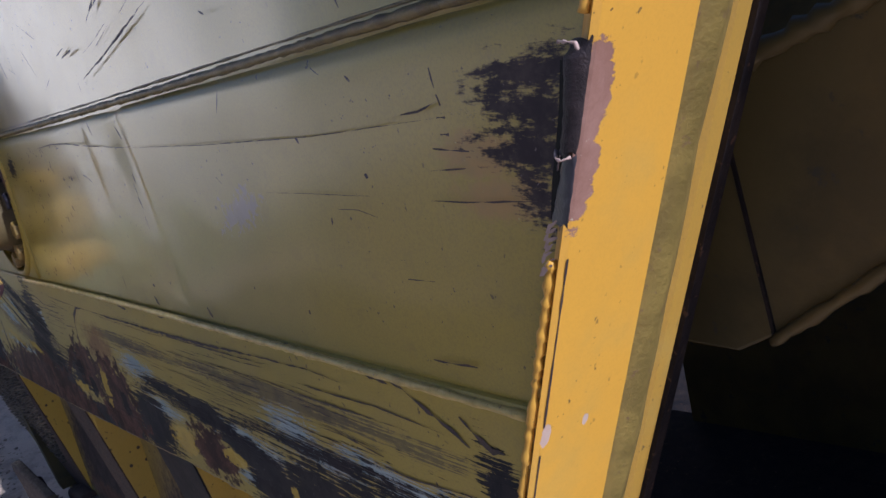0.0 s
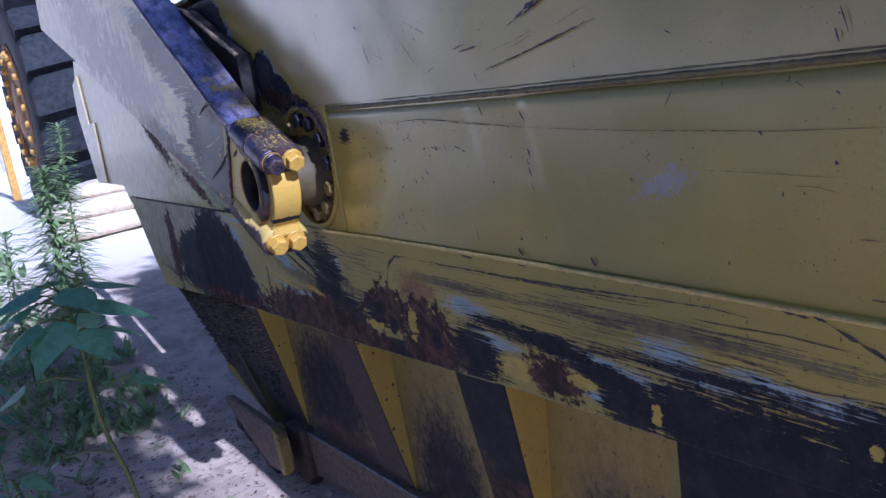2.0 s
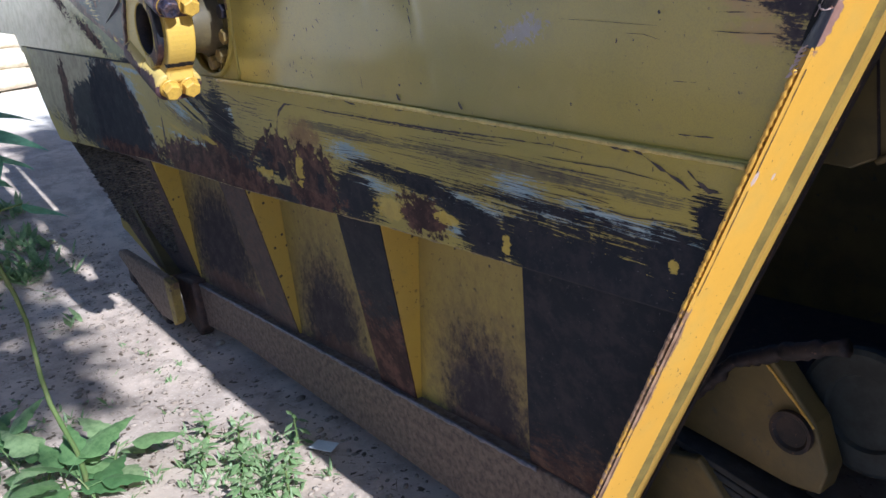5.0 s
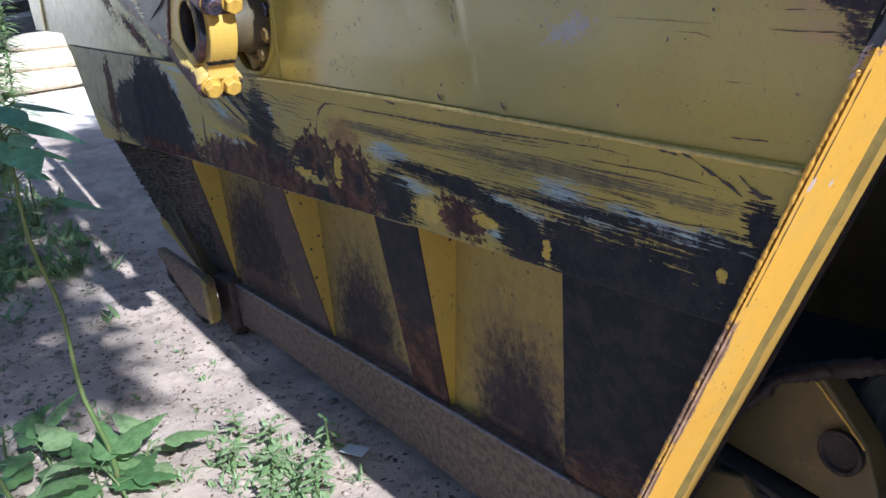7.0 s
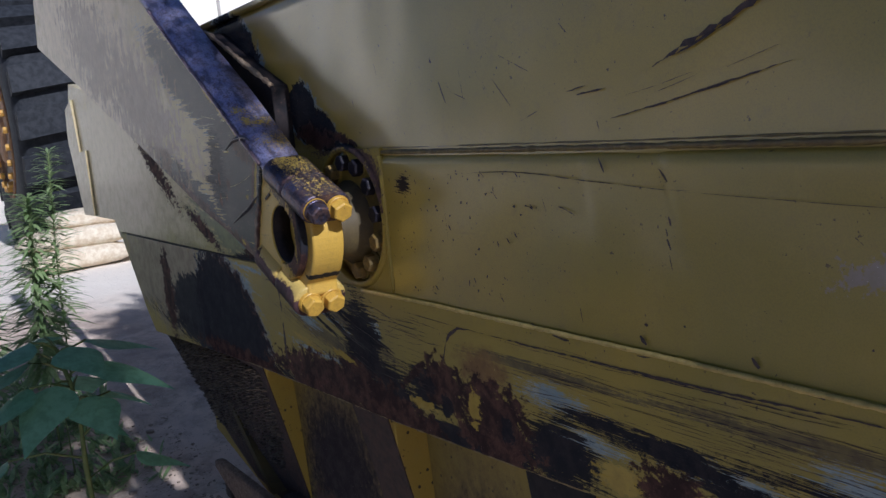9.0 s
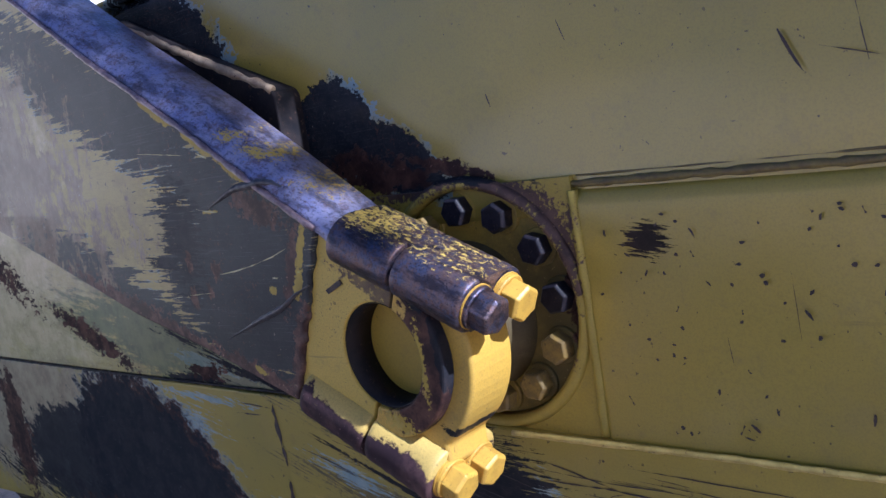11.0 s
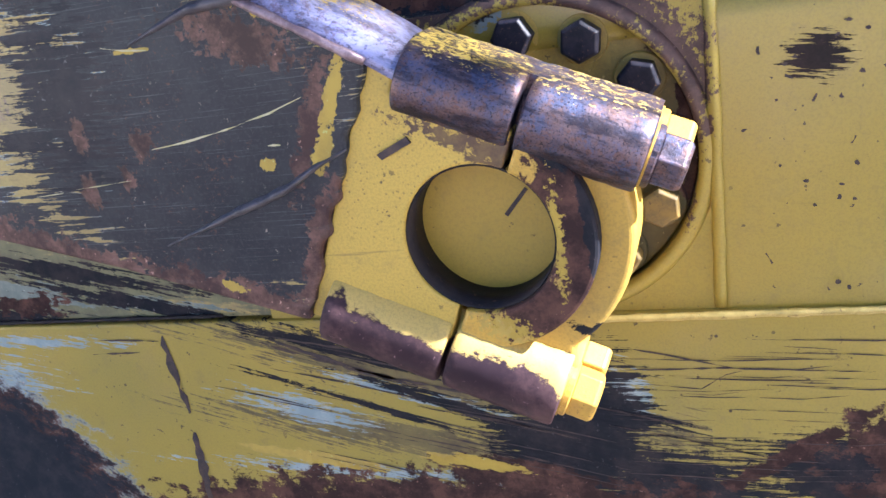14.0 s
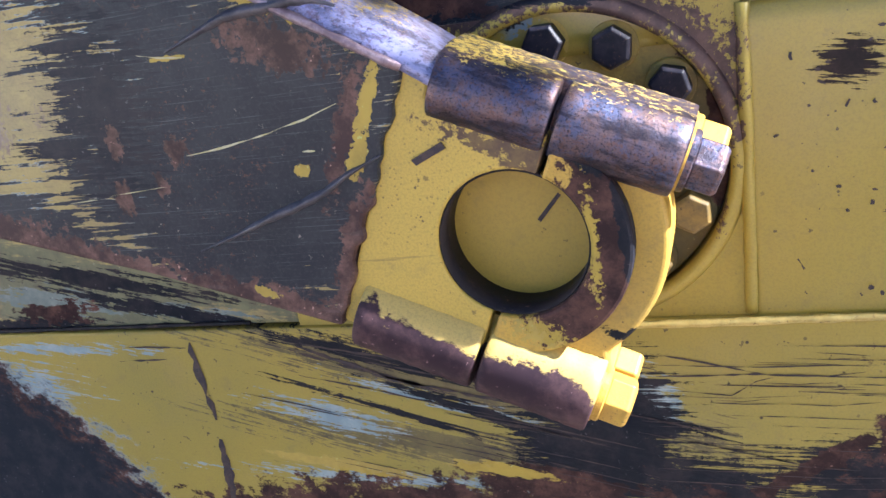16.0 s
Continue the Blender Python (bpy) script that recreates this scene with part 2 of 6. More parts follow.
DIRT = ((0.17, 0.135, 0.05), (0.10, 0.078, 0.04))
HAIR_DRAG = ((0.20, 0.0022), 1, 4.5, 0.10)
HALO = ((0.19, 0.105, 0.035), (0.27, 0.165, 0.045))
INK_DRAG, CRUST_DRAG, PALE_DRAG, LEFT_DRAG = ((0.16, 0.0060), 1, 1.7, 0.05), ((0.045, 0.030), 8, 1.5, 0.10), ((0.12, 0.0026), 1, 4.2, 0.12), ((0.030, 0.014), 4, 1.9, 0.08)
SCUFFED = ([(0.60, -0.10, 0.25, 0.012, 0), (1.30, -0.095, 0.38, 0.015, 0)], DIRT, (0.20, 0.0035), 0, 3.2, 0.18)
M_LOWER = worn_paint("lower panel paint", dents=0.3, turn=0.5, chips=0.07, streak=(3.0, 3.0, 95.0),
                     layers=[SCUFFED, ([(0.39, -0.135, 0.09, 0.045, 0)], HALO, (0.05, 0.03), 0, 1.2, 0.5),
                             ([(0.64, -0.152, 0.085, 0.022, 2), (0.74, -0.222, 0.10, 0.014, 2), (1.08, -0.196, 0.12, 0.016, 3)], PALE, *PALE_DRAG),
                             ([(0.65, -0.275, 0.125, 0.075, 0), (0.79, -0.172, 0.14, 0.013, 1), (0.98, -0.186, 0.14, 0.024, 4), (0.13, -0.235, 0.09, 0.060, 0), (-0.08, -0.29, 0.16, 0.085, 0), (0.28, -0.335, 0.36, 0.032, -3), (-0.20, -0.185, 0.11, 0.145, -8)], INK, *INK_DRAG),
                             ([(0.40, -0.240, 0.15, 0.085, 0), (0.21, -0.215, 0.10, 0.065, 0), (0.42, -0.305, 0.16, 0.048, 0), (0.97, -0.265, 0.10, 0.050, 0), (0.07, -0.210, 0.14, 0.012, -34), (-0.05, -0.36, 0.24, 0.07, 0)], CRUST, *CRUST_DRAG),
                             ([(0.92, -0.195, 0.22, 0.012, 2)], INK, *HAIR_DRAG),
                             ([(0.22, -0.265, 0.030, 0.030, 0), (0.14, -0.225, 0.030, 0.022, 0), (0.47, -0.265, 0.022, 0.030, 0)], INK, (0.03, 0.02), 0, 2.0, 0.10),
                             ([(0.345, -0.240, 0.024, 0.044, 8), (0.82, -0.275, 0.055, 0.030, 0), (0.10, -0.287, 0.06, 0.013, 0)], LEFT, *LEFT_DRAG)])
M_LOWER_END = worn_paint("lower panel end paint", dents=0.3, turn=0.5, chips=0.07, streak=(3.0, 3.0, 95.0),
                     layers=[SCUFFED,
                             ([(0.74, -0.222, 0.10, 0.014, 2), (1.08, -0.196, 0.12, 0.016, 3), (1.22, -0.208, 0.09, 0.014, 2), (1.33, -0.143, 0.06, 0.024, 2), (1.40, -0.168, 0.10, 0.018, 2), (1.53, -0.153, 0.08, 0.015, 0), (1.66, -0.160, 0.11, 0.016, 0), (1.15, -0.276, 0.09, 0.012, 2)], PALE, *PALE_DRAG),
                             ([(1.56, -0.315, 0.37, 0.143, 0), (1.36, -0.262, 0.14, 0.082, 0), (1.74, -0.215, 0.13, 0.075, 0), (1.81, -0.130, 0.04, 0.070, -25), (0.65, -0.275, 0.125, 0.075, 0), (0.79, -0.172, 0.14, 0.013, 1), (0.98, -0.186, 0.14, 0.024, 4), (1.15, -0.228, 0.13, 0.032, 6), (1.22, -0.268, 0.10, 0.060, 0)], INK, *INK_DRAG),
                             ([(0.97, -0.265, 0.10, 0.050, 0)], CRUST, *CRUST_DRAG),
                             ([(1.42, -0.166, 0.30, 0.014, 0), (0.92, -0.195, 0.22, 0.012, 2)], INK, *HAIR_DRAG),
                             ([(0.82, -0.275, 0.055, 0.030, 0), (1.06, -0.253, 0.050, 0.014, 0), (1.276, -0.275, 0.012, 0.024, 0), (1.722, -0.212, 0.013, 0.011, 30)], LEFT, *LEFT_DRAG)])
M_LOWER_FRONT = worn_paint("lower panel front paint", dents=0.3, turn=0.5, chips=0.07, streak=(3.0, 3.0, 95.0),
                     layers=[([(-2.3, -0.15, 0.85, 0.25, 0)], ((0.38, 0.32, 0.20), (0.25, 0.20, 0.13)), (0.10, 0.12), 0, 1.2, 0.2), ([(-0.38, -0.10, 0.34, 0.030, 14), (-0.42, -0.20, 0.28, 0.026, 8)], DIRT, (0.14, 0.005), 16, 3.4, 0.14),
                             ([(-1.19, -0.095, 0.10, 0.030, 4), (-1.1, -0.03, 0.16, 0.008, 2), (-0.60, -0.150, 0.08, 0.018, 14), (-0.52, -0.258, 0.22, 0.010, 2), (-0.42, -0.125, 0.10, 0.008, 16), (-0.13, -0.13, 0.030, 0.030, 0)], PALE, (0.07, 0.006), 10, 4.2, 0.08),
                             ([(-1.35, -0.335, 0.47, 0.314, 30)], PALE, (0.06, 0.03), 30, 0.4, 0.05),
                             ([(-0.55, -0.41, 0.6, 0.06, 0), (-0.30, -0.165, 0.22, 0.011, 20), (-0.18, -0.22, 0.13, 0.020, 10), (-0.48, -0.062, 0.24, 0.012, 15), (-0.33, -0.09, 0.24, 0.010, 16), (-0.50, -0.14, 0.16, 0.006, 17), (-1.5, -0.42, 0.9, 0.05, 3)], INK, (0.13, 0.007), 15, 3.0, 0.05),
                             ([(-0.20, -0.185, 0.11, 0.145, -8), (-0.08, -0.29, 0.16, 0.085, 0)], INK, *INK_DRAG),
                             ([(-1.35, -0.335, 0.463, 0.302, 30)], CRUST, (0.06, 0.03), 30, 0.4, 0.05),
                             ([(-1.36, -0.340, 0.45, 0.285, 30), (-1.72, -0.28, 0.48, 0.17, 0)], ((0.018, 0.022, 0.032), (0.036, 0.036, 0.045)), (0.06, 0.03), 30, 0.6, 0.06),
                             ([(-0.46, -0.335, 0.46, 0.082, -2), (0.07, -0.210, 0.14, 0.012, -34), (-0.05, -0.36, 0.24, 0.07, 0), (-1.3, -0.41, 0.5, 0.04, 0), (-2.25, -0.25, 0.08, 0.22, 0), (-0.28, -0.255, 0.12, 0.03, 8)], CRUST, *CRUST_DRAG),
                             ([(-0.35, -0.235, 0.08, 0.010, 8), (-0.6, -0.235, 0.10, 0.010, 8)], LEFT, (0.05, 0.012), 10, 1.8, 0.05)])
M_POST = worn_paint("post paint", grain=0.25, yellow=(0.64, 0.345, 0.035), dirty=(0.56, 0.30, 0.035), gloss=0.45, dents=0.2, chips=0.05, plane="yz",
                    streak=(40.0, 40.0, 5.0), layers=[([(-0.004, 0.262, 0.018, 0.040, 0), (-0.006, 0.205, 0.017, 0.040, 0)], ((0.24, 0.125, 0.095), (0.32, 0.185, 0.15)), (0.03, 0.01), 0, 0.9, 0.03), ([(-0.010, -0.36, 0.012, 0.07, 0), (-0.010, -0.50, 0.010, 0.08, 0), (-0.010, -0.72, 0.007, 0.10, 0)], ((0.22, 0.125, 0.07), (0.36, 0.22, 0.14)), (0.01, 0.02), 0, 1.6, 0.2), ([(-0.004, -0.03, 0.006, 0.012, 0), (0.05, -0.04, 0.004, 0.006, 0)], ((0.5, 0.36, 0.30), (0.5, 0.4, 0.35)), (0.02, 0.02), 0, 0.8, 0.05)])
# Duller copy of the post paint: the rib's shade is in the colour.
M_RIB_SHADED = worn_paint("shaded rib paint", grain=0.6, yellow=(0.42, 0.245, 0.032), dirty=(0.32, 0.20, 0.034), gloss=0.5, dents=0.2, chips=0.1, streak=(40.0, 40.0, 5.0), plane="yz")
# The soft dark layer paints shade behind the cap; rust marks the rim.
M_FLANGE = worn_paint("flange paint", dents=0.1, chips=0.05, speck=40.0, yellow=(0.52, 0.36, 0.06), layers=[([(-0.06, 0.14, 0.13, 0.20, 0)], ((0.13, 0.10, 0.035), (0.18, 0.135, 0.04)), (0.05, 0.05), 0, 1.0, 0.6), ([(-0.022, 0.20, 0.016, 0.11, 0), (-0.06, 0.33, 0.03, 0.012, 40)], CRUST, (0.02, 0.02), 0, 1.8, 0.10)])
M_RING = worn_paint("flange ring paint", dents=0.1, layers=[([(-0.11, 0.375, 0.10, 0.020, 22), (-0.04, 0.325, 0.06, 0.018, 55), (-0.30, 0.395, 0.10, 0.022, -5), (-0.018, 0.27, 0.014, 0.06, 0), (-0.03, 0.17, 0.008, 0.05, 0), (-0.004, 0.325, 0.006, 0.022, 0), (-0.004, 0.275, 0.006, 0.024, 0), (-0.003, 0.225, 0.006, 0.012, 0)], ((0.060, 0.034, 0.032), (0.15, 0.088, 0.070)), (0.007, 0.007), 0, 2.6, 0.14),
                    ([(-0.20, 0.402, 0.10, 0.010, 4)], INK, (0.05, 0.01), 10, 3.0, 0.06)])
# The first, tan layer puts the far web's low-angle sheen into its colour.
M_WEB = worn_paint("arm web paint", sheen=0.40, dulling=0.26, mottle=0.3, gloss=0.50, dents=0.2, ragged=1.2, streak=(6.0, 4.0, 75.0), yellow=(0.40, 0.31, 0.10), dirty=(0.32, 0.26, 0.12), fringe=0.05,
                   bare=[(-0.515, 0.30, 0.222, 0.26, 22), (-0.90, 0.650, 0.46, 0.090, 27), (-0.98, 0.265, 0.48, 0.078, 22), (-0.60, 0.47, 0.10, 0.06, 24)],
                   layers=[([(-2.45, 0.90, 1.12, 0.70, 24)], ((0.62, 0.51, 0.33), (0.44, 0.35, 0.22)), (0.12, 0.10), 24, 0.9, 0.25), ([(-1.5, 0.62, 0.5, 0.2, 24), (-2.2, 0.9, 0.5, 0.2, 24)], ((0.20, 0.14, 0.10), (0.32, 0.25, 0.18)), (0.05, 0.09), 10, 2.6, 0.25),
                           ([(-0.68, 0.37, 0.06, 0.100, 0), (-0.74, 0.325, 0.07, 0.012, 3)], INK, (0.10, 0.0065), 3, 3.0, 0.06),
                           ([(-0.596, 0.310, 0.013, 0.018, 0), (-0.626, 0.272, 0.008, 0.013, 0), (-0.682, 0.262, 0.010, 0.022, 0), (-0.675, 0.33, 0.010, 0.020, 0), (-0.45, 0.41, 0.07, 0.022, 24)], ((0.045, 0.026, 0.024), (0.20, 0.115, 0.09)), (0.012, 0.014), 0, 2.2, 0.08),
                           ([(-0.80, 0.198, 0.34, 0.030, 19), (-0.52, 0.118, 0.18, 0.026, 18), (-0.405, 0.17, 0.020, 0.085, 24), (-0.39, 0.31, 0.012, 0.07, 24)], ((0.055, 0.030, 0.030), (0.19, 0.108, 0.085)), (0.014, 0.012), 18, 1.8, 0.12),
                           ([(-0.357, 0.342, 0.0085, 0.042, 24), (-0.378, 0.288, 0.010, 0.026, 24), (-0.445, 0.277, 0.008, 0.008, 0), (-0.525, 0.137, 0.018, 0.006, 20), (-0.575, 0.412, 0.022, 0.003, 0), (-0.40, 0.428, 0.03, 0.008, 24), (-0.485, 0.470, 0.045, 0.009, 33), (-0.575, 0.528, 0.05, 0.009, 33), (-0.68, 0.590, 0.05, 0.008, 32)], LEFT, (0.012, 0.014), 24, 1.5, 0.05)])
M_BRACKET = worn_paint("bracket paint", dents=0.1, chips=0.22, speck=150.0, gloss=0.4, yellow=(0.60, 0.42, 0.07), layers=[([(-0.22, 0.275, 0.07, 0.010, 24), (-0.19, 0.265, 0.03, 0.016, 0)], ((0.10, 0.06, 0.04), (0.20, 0.13, 0.05)), (0.010, 0.008), 24, 3.2, 0.12)])
M_CAP = worn_paint("cap face paint", dents=0.1, chips=0.1, speck=60.0, gloss=0.38, yellow=(0.58, 0.365, 0.05), dirty=(0.46, 0.30, 0.06),
                   layers=[([(-0.118, 0.185, 0.058, 0.105, -8), (-0.165, 0.088, 0.075, 0.040, 24)], CRUST, (0.012, 0.014), 0, 1.2, 0.08),
                           ([(-0.112, 0.18, 0.010, 0.075, -4), (-0.13, 0.255, 0.03, 0.014, 24)], INK, (0.02, 0.03), 0, 1.6, 0.08),
                           ([(-0.147, 0.175, 0.006, 0.05, 0), (-0.215, 0.075, 0.03, 0.012, 24)], LEFT, (0.008, 0.008), 0, 3.4, 0.06)])
M_PIN = worn_paint("pin face paint", dents=0.1, chips=0.12, speck=50.0, grain=0.7, yellow=(0.50, 0.335, 0.045), dirty=(0.43, 0.29, 0.045))
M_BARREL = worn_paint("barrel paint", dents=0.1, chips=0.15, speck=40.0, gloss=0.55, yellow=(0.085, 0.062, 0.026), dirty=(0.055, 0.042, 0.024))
M_CAPBODY = worn_paint("cap body paint", dents=0.1, chips=0.08, speck=60.0, gloss=0.38, yellow=(0.58, 0.365, 0.05), dirty=(0.46, 0.30, 0.06), layers=[([(-0.13, 0.06, 0.02, 0.006, 24), (-0.12, 0.055, 0.010, 0.014, 0)], INK, (0.02, 0.01), 0, 1.8, 0.08)])
def rubbed(name, a, b, left, rough, metal, scale, fleck=1.0):
    """Rubbed blue-brown steel with flakes of yellow paint left in some areas."""
    m = Mat(name)
    f, g = m.noise(scale, 7.0, 0.7), m.noise(scale * 6, 5.0, 0.7)
    col = m.mix(m.step(f, 0.38, 0.62), a, b)
    col = m.mix(m.math("MULTIPLY", m.step(m.noise(scale * 3.5, 6.0, 0.8), 0.50, 0.60), 0.8 * fleck), col, (0.17, 0.095, 0.080))
    col = m.mix(m.math("MULTIPLY", m.step(m.noise(scale * 11, 4.0, 0.75), 0.53, 0.62), 0.8 * fleck), col, (0.026, 0.026, 0.040))
    col = m.mix(m.step(m.noise(scale * 9, 4.0, 0.6), 0.66, 0.70), col, (0.22, 0.19, 0.17))
    drawn = m.noise(1.0, 6.0, 0.7, vector=m.place(loc=(2, 1, 3), rot=(0, 24, 0), scale=(0.10, 0.03, 0.022)))
    col = m.mix(m.math("MULTIPLY", m.step(drawn, 0.46, 0.60), 0.75 * fleck), col, (0.022, 0.022, 0.036))
    lines = m.noise(1.0, 8.0, 0.8, vector=m.place(rot=(0, 24, 0), scale=(0.011, 0.008, 0.0028)))
    far = m.math("ADD", m.patches(left), m.math("MULTIPLY", m.math("SUBTRACT", lines, 0.42), 7.0))
    on = m.step(far, 1.04, 0.94)
    col = m.mix(on, col, (0.60, 0.43, 0.09))
    m.bump(m.math("ADD", m.math("ADD", f, m.math("MULTIPLY", g, 0.5)), m.math("MULTIPLY", on, 0.6)), 0.3, 0.003)
    return m.out(col, m.math("ADD", rough - 0.1, m.math("MULTIPLY", f, 0.2)), m.math("MULTIPLY", m.math("SUBTRACT", 1.0, on), metal))


M_SLEEVE = rubbed("worn bolt sleeve steel", (0.095, 0.105, 0.190), (0.190, 0.128, 0.130), [(-0.24, 0.377, 0.11, 0.013, 24), (-0.10, 0.320, 0.11, 0.014, 24)], 0.46, 0.75, 34.0)
# The lilac-blue base puts the sky's reflection into the rubbed steel's colour.
M_CHAMFER = rubbed("sky-tinted arm top steel", (0.30, 0.31, 0.58), (0.42, 0.40, 0.60), [(-0.33, 0.425, 0.075, 0.016, 24), (-0.46, 0.495, 0.05, 0.010, 24), (-0.52, 0.53, 0.03, 0.012, 24)], 0.32, 0.40, 14.0, 0.75)
M_CAPSLEEVE = worn_paint("lower sleeve paint", yellow=(0.60, 0.43, 0.11), dirty=(0.52, 0.38, 0.11), gloss=0.38, dents=0.05, layers=[([(-0.355, 0.052, 0.12, 0.040, 24), (-0.235, 0.000, 0.10, 0.044, 24), (-0.41, 0.09, 0.02, 0.04, 24)], ((0.040, 0.024, 0.032), (0.11, 0.062, 0.066)), (0.04, 0.02), 24, 0.7, 0.06)])
M_BOLT_Y = plain("painted bolt", (0.58, 0.36, 0.05), (0.48, 0.29, 0.045), 60.0, 0.42, 0.0, 0.2, 0.002, (0.12, 0.07, 0.04))
M_BOLT_D = plain("dirty painted bolt", (0.30, 0.20, 0.05), (0.17, 0.12, 0.05), 60.0, 0.5, 0.0, 0.2, 0.002, (0.06, 0.04, 0.03))
M_BOLT_B = plain("blackened bolt", (0.010, 0.010, 0.018), (0.025, 0.022, 0.032), 70.0, 0.45, 0.0, 0.2, 0.002, (0.12, 0.07, 0.05))
M_WELD = plain("painted weld", (0.19, 0.145, 0.045), (0.12, 0.09, 0.04), 60.0, 0.4, 0.0, 0.5, 0.004, (0.17, 0.10, 0.05))
# Pale tone that paints the highlight along the lower seam's bead.
M_WELD_PALE = plain("weld paint paled for highlight", (0.58, 0.45, 0.14), (0.42, 0.32, 0.09), 50.0, 0.36, 0.0, 0.5, 0.004, (0.17, 0.11, 0.05))
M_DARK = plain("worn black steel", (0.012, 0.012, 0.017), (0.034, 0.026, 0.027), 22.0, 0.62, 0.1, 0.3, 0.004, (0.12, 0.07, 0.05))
M_RUSTY = plain("rusty steel", (0.04, 0.027, 0.026), (0.085, 0.05, 0.04), 30.0, 0.75, 0.0, 0.5, 0.006, (0.13, 0.075, 0.05))
M_CORNER = worn_paint("corner gusset steel", yellow=(0.018, 0.017, 0.021), dirty=(0.030, 0.024, 0.026), gloss=0.55, dents=0.1, grain=0.15, chips=0.06, dulling=0.36, layers=[([(1.45, -0.70, 0.4, 0.7, 0)], INK, (0.2, 0.2), 0, 0.3, 0.2), ([(1.35, -1.02, 0.40, 0.19, -6)], ((0.055, 0.032, 0.028), (0.12, 0.07, 0.05)), (0.02, 0.05), 80, 1.6, 0.35)])
M_SCRATCH = plain("scratch", (0.03, 0.022, 0.03), (0.07, 0.045, 0.04), 80.0, 0.6)
# Olive paint taken darker so that it carries the deep shade of the bay.
M_SHADY = plain("shaded olive paint", (0.066, 0.052, 0.021), (0.110, 0.082, 0.028), 6.0, 0.6, 0.0, 0.3, 0.006, (0.05, 0.045, 0.035))
M_GUSSET = worn_paint("gusset paint", dents=0.2, layers=[([(0.57, -0.60, 0.5, 0.7, 0)], INK, (0.2, 0.2), 0, 0.3, 0.2), ([(0.56, -0.92, 0.4, 0.24, 0)], CRUST, (0.03, 0.06), 70, 1.5, 0.3)])
M_RECESS = worn_paint("recess paint", yellow=(0.36, 0.26, 0.045), dirty=(0.27, 0.20, 0.055), gloss=0.55, dents=0.2, chips=0.14, speck=26.0, streak=(25.0, 4.0, 6.0),
                      layers=[([(-0.80, -0.78, 0.36, 0.36, 0), (0.12, -0.84, 0.24, 0.28, 0), (0.96, -0.83, 0.22, 0.27, 0)], ((0.15, 0.10, 0.045), (0.11, 0.075, 0.04)), (0.035, 0.05), 0, 1.1, 0.7),
                              ([(-0.80, -0.80, 0.31, 0.27, 0), (0.12, -0.88, 0.19, 0.23, 0), (0.96, -0.90, 0.165, 0.24, 0)], ((0.036, 0.030, 0.034), (0.066, 0.052, 0.052)), (0.025, 0.035), 0, 1.2, 0.40),
                              ([(-0.62, -0.97, 0.5, 0.06, 0), (0.25, -0.96, 0.25, 0.06, 0), (0.98, -0.95, 0.24, 0.05, 0)], ((0.085, 0.052, 0.042), (0.13, 0.085, 0.065)), (0.04, 0.03), 0, 1.6, 0.3)])
M_SIDE = worn_paint("gusset side paint", yellow=(0.50, 0.345, 0.045), dirty=(0.42, 0.29, 0.05), gloss=0.5, dents=0.1, chips=0.22, speck=34.0, grain=0.6, streak=(25.0, 4.0, 6.0))
M_RAIL = plain("rubbed rail steel", (0.10, 0.070, 0.054), (0.225, 0.165, 0.125), 46.0, 0.7, 0.1, 0.8, 0.012, (0.27, 0.22, 0.18))
M_TYRE = plain("tyre rubber", (0.014, 0.016, 0.021), (0.032, 0.035, 0.043), 14.0, 0.75, 0.0, 0.3, 0.01)
M_RIM = plain("rusty wheel rim", (0.16, 0.07, 0.03), (0.30, 0.16, 0.06), 18.0, 0.7)
M_RIMY = plain("yellow hub", (0.60, 0.34, 0.05), (0.4, 0.22, 0.05), 12.0, 0.5)
M_BAG = plain("pale sacking", (0.58, 0.47, 0.33), (0.74, 0.66, 0.52), 16.0, 0.85, 0.0, 0.5, 0.02)
M_STEM = plain("weed stem", (0.10, 0.15, 0.04), (0.16, 0.18, 0.06), 20.0, 0.6)
M_BARK = plain("bark", (0.08, 0.055, 0.035), (0.14, 0.10, 0.07), 14.0, 0.85, 0.0, 0.8, 0.03)
M_PAPER = plain("scrap paper", (0.62, 0.62, 0.62), (0.7, 0.7, 0.68), 9.0, 0.7)
M_PEBBLE = plain("pebble", (0.22, 0.17, 0.13), (0.38, 0.31, 0.25), 9.0, 0.85)


def leaf_material(name, a, b):
    m = Mat(name)
    info = m.nt.nodes.new("ShaderNodeNewGeometry").outputs["Random Per Island"]
    col = m.mix(info, a, b)
    col = m.mix(m.math("MULTIPLY", m.step(m.noise(38.0, 5.0, 0.7), 0.38, 0.66), 0.6), col, (a[0] * 0.55, a[1] * 0.6, a[2] * 0.55))
    m.bump(m.noise(60.0, 4.0, 0.6), 0.4, 0.004)
    through_leaf = m.n("ShaderNodeBsdfTranslucent", Color=col)
    both = m.nt.nodes.new("ShaderNodeMixShader")
    both.inputs[0].default_value = 0.38
    link(m.nt, m.b.outputs[0], both.inputs[1])
    link(m.nt, through_leaf.outputs[0], both.inputs[2])
    link(m.nt, both.outputs[0], m.nt.nodes["Material Output"].inputs["Surface"])
    return m.out(col, 0.45)


M_LEAF = leaf_material("broad leaf", (0.17, 0.36, 0.24), (0.26, 0.46, 0.32))
M_LOW = leaf_material("low weed leaf", (0.12, 0.22, 0.08), (0.23, 0.35, 0.13))
M_WEED = leaf_material("small weed leaf", (0.24, 0.35, 0.14), (0.42, 0.51, 0.26))
M_TREE = leaf_material("tree leaf", (0.05, 0.10, 0.03), (0.09, 0.14, 0.04))


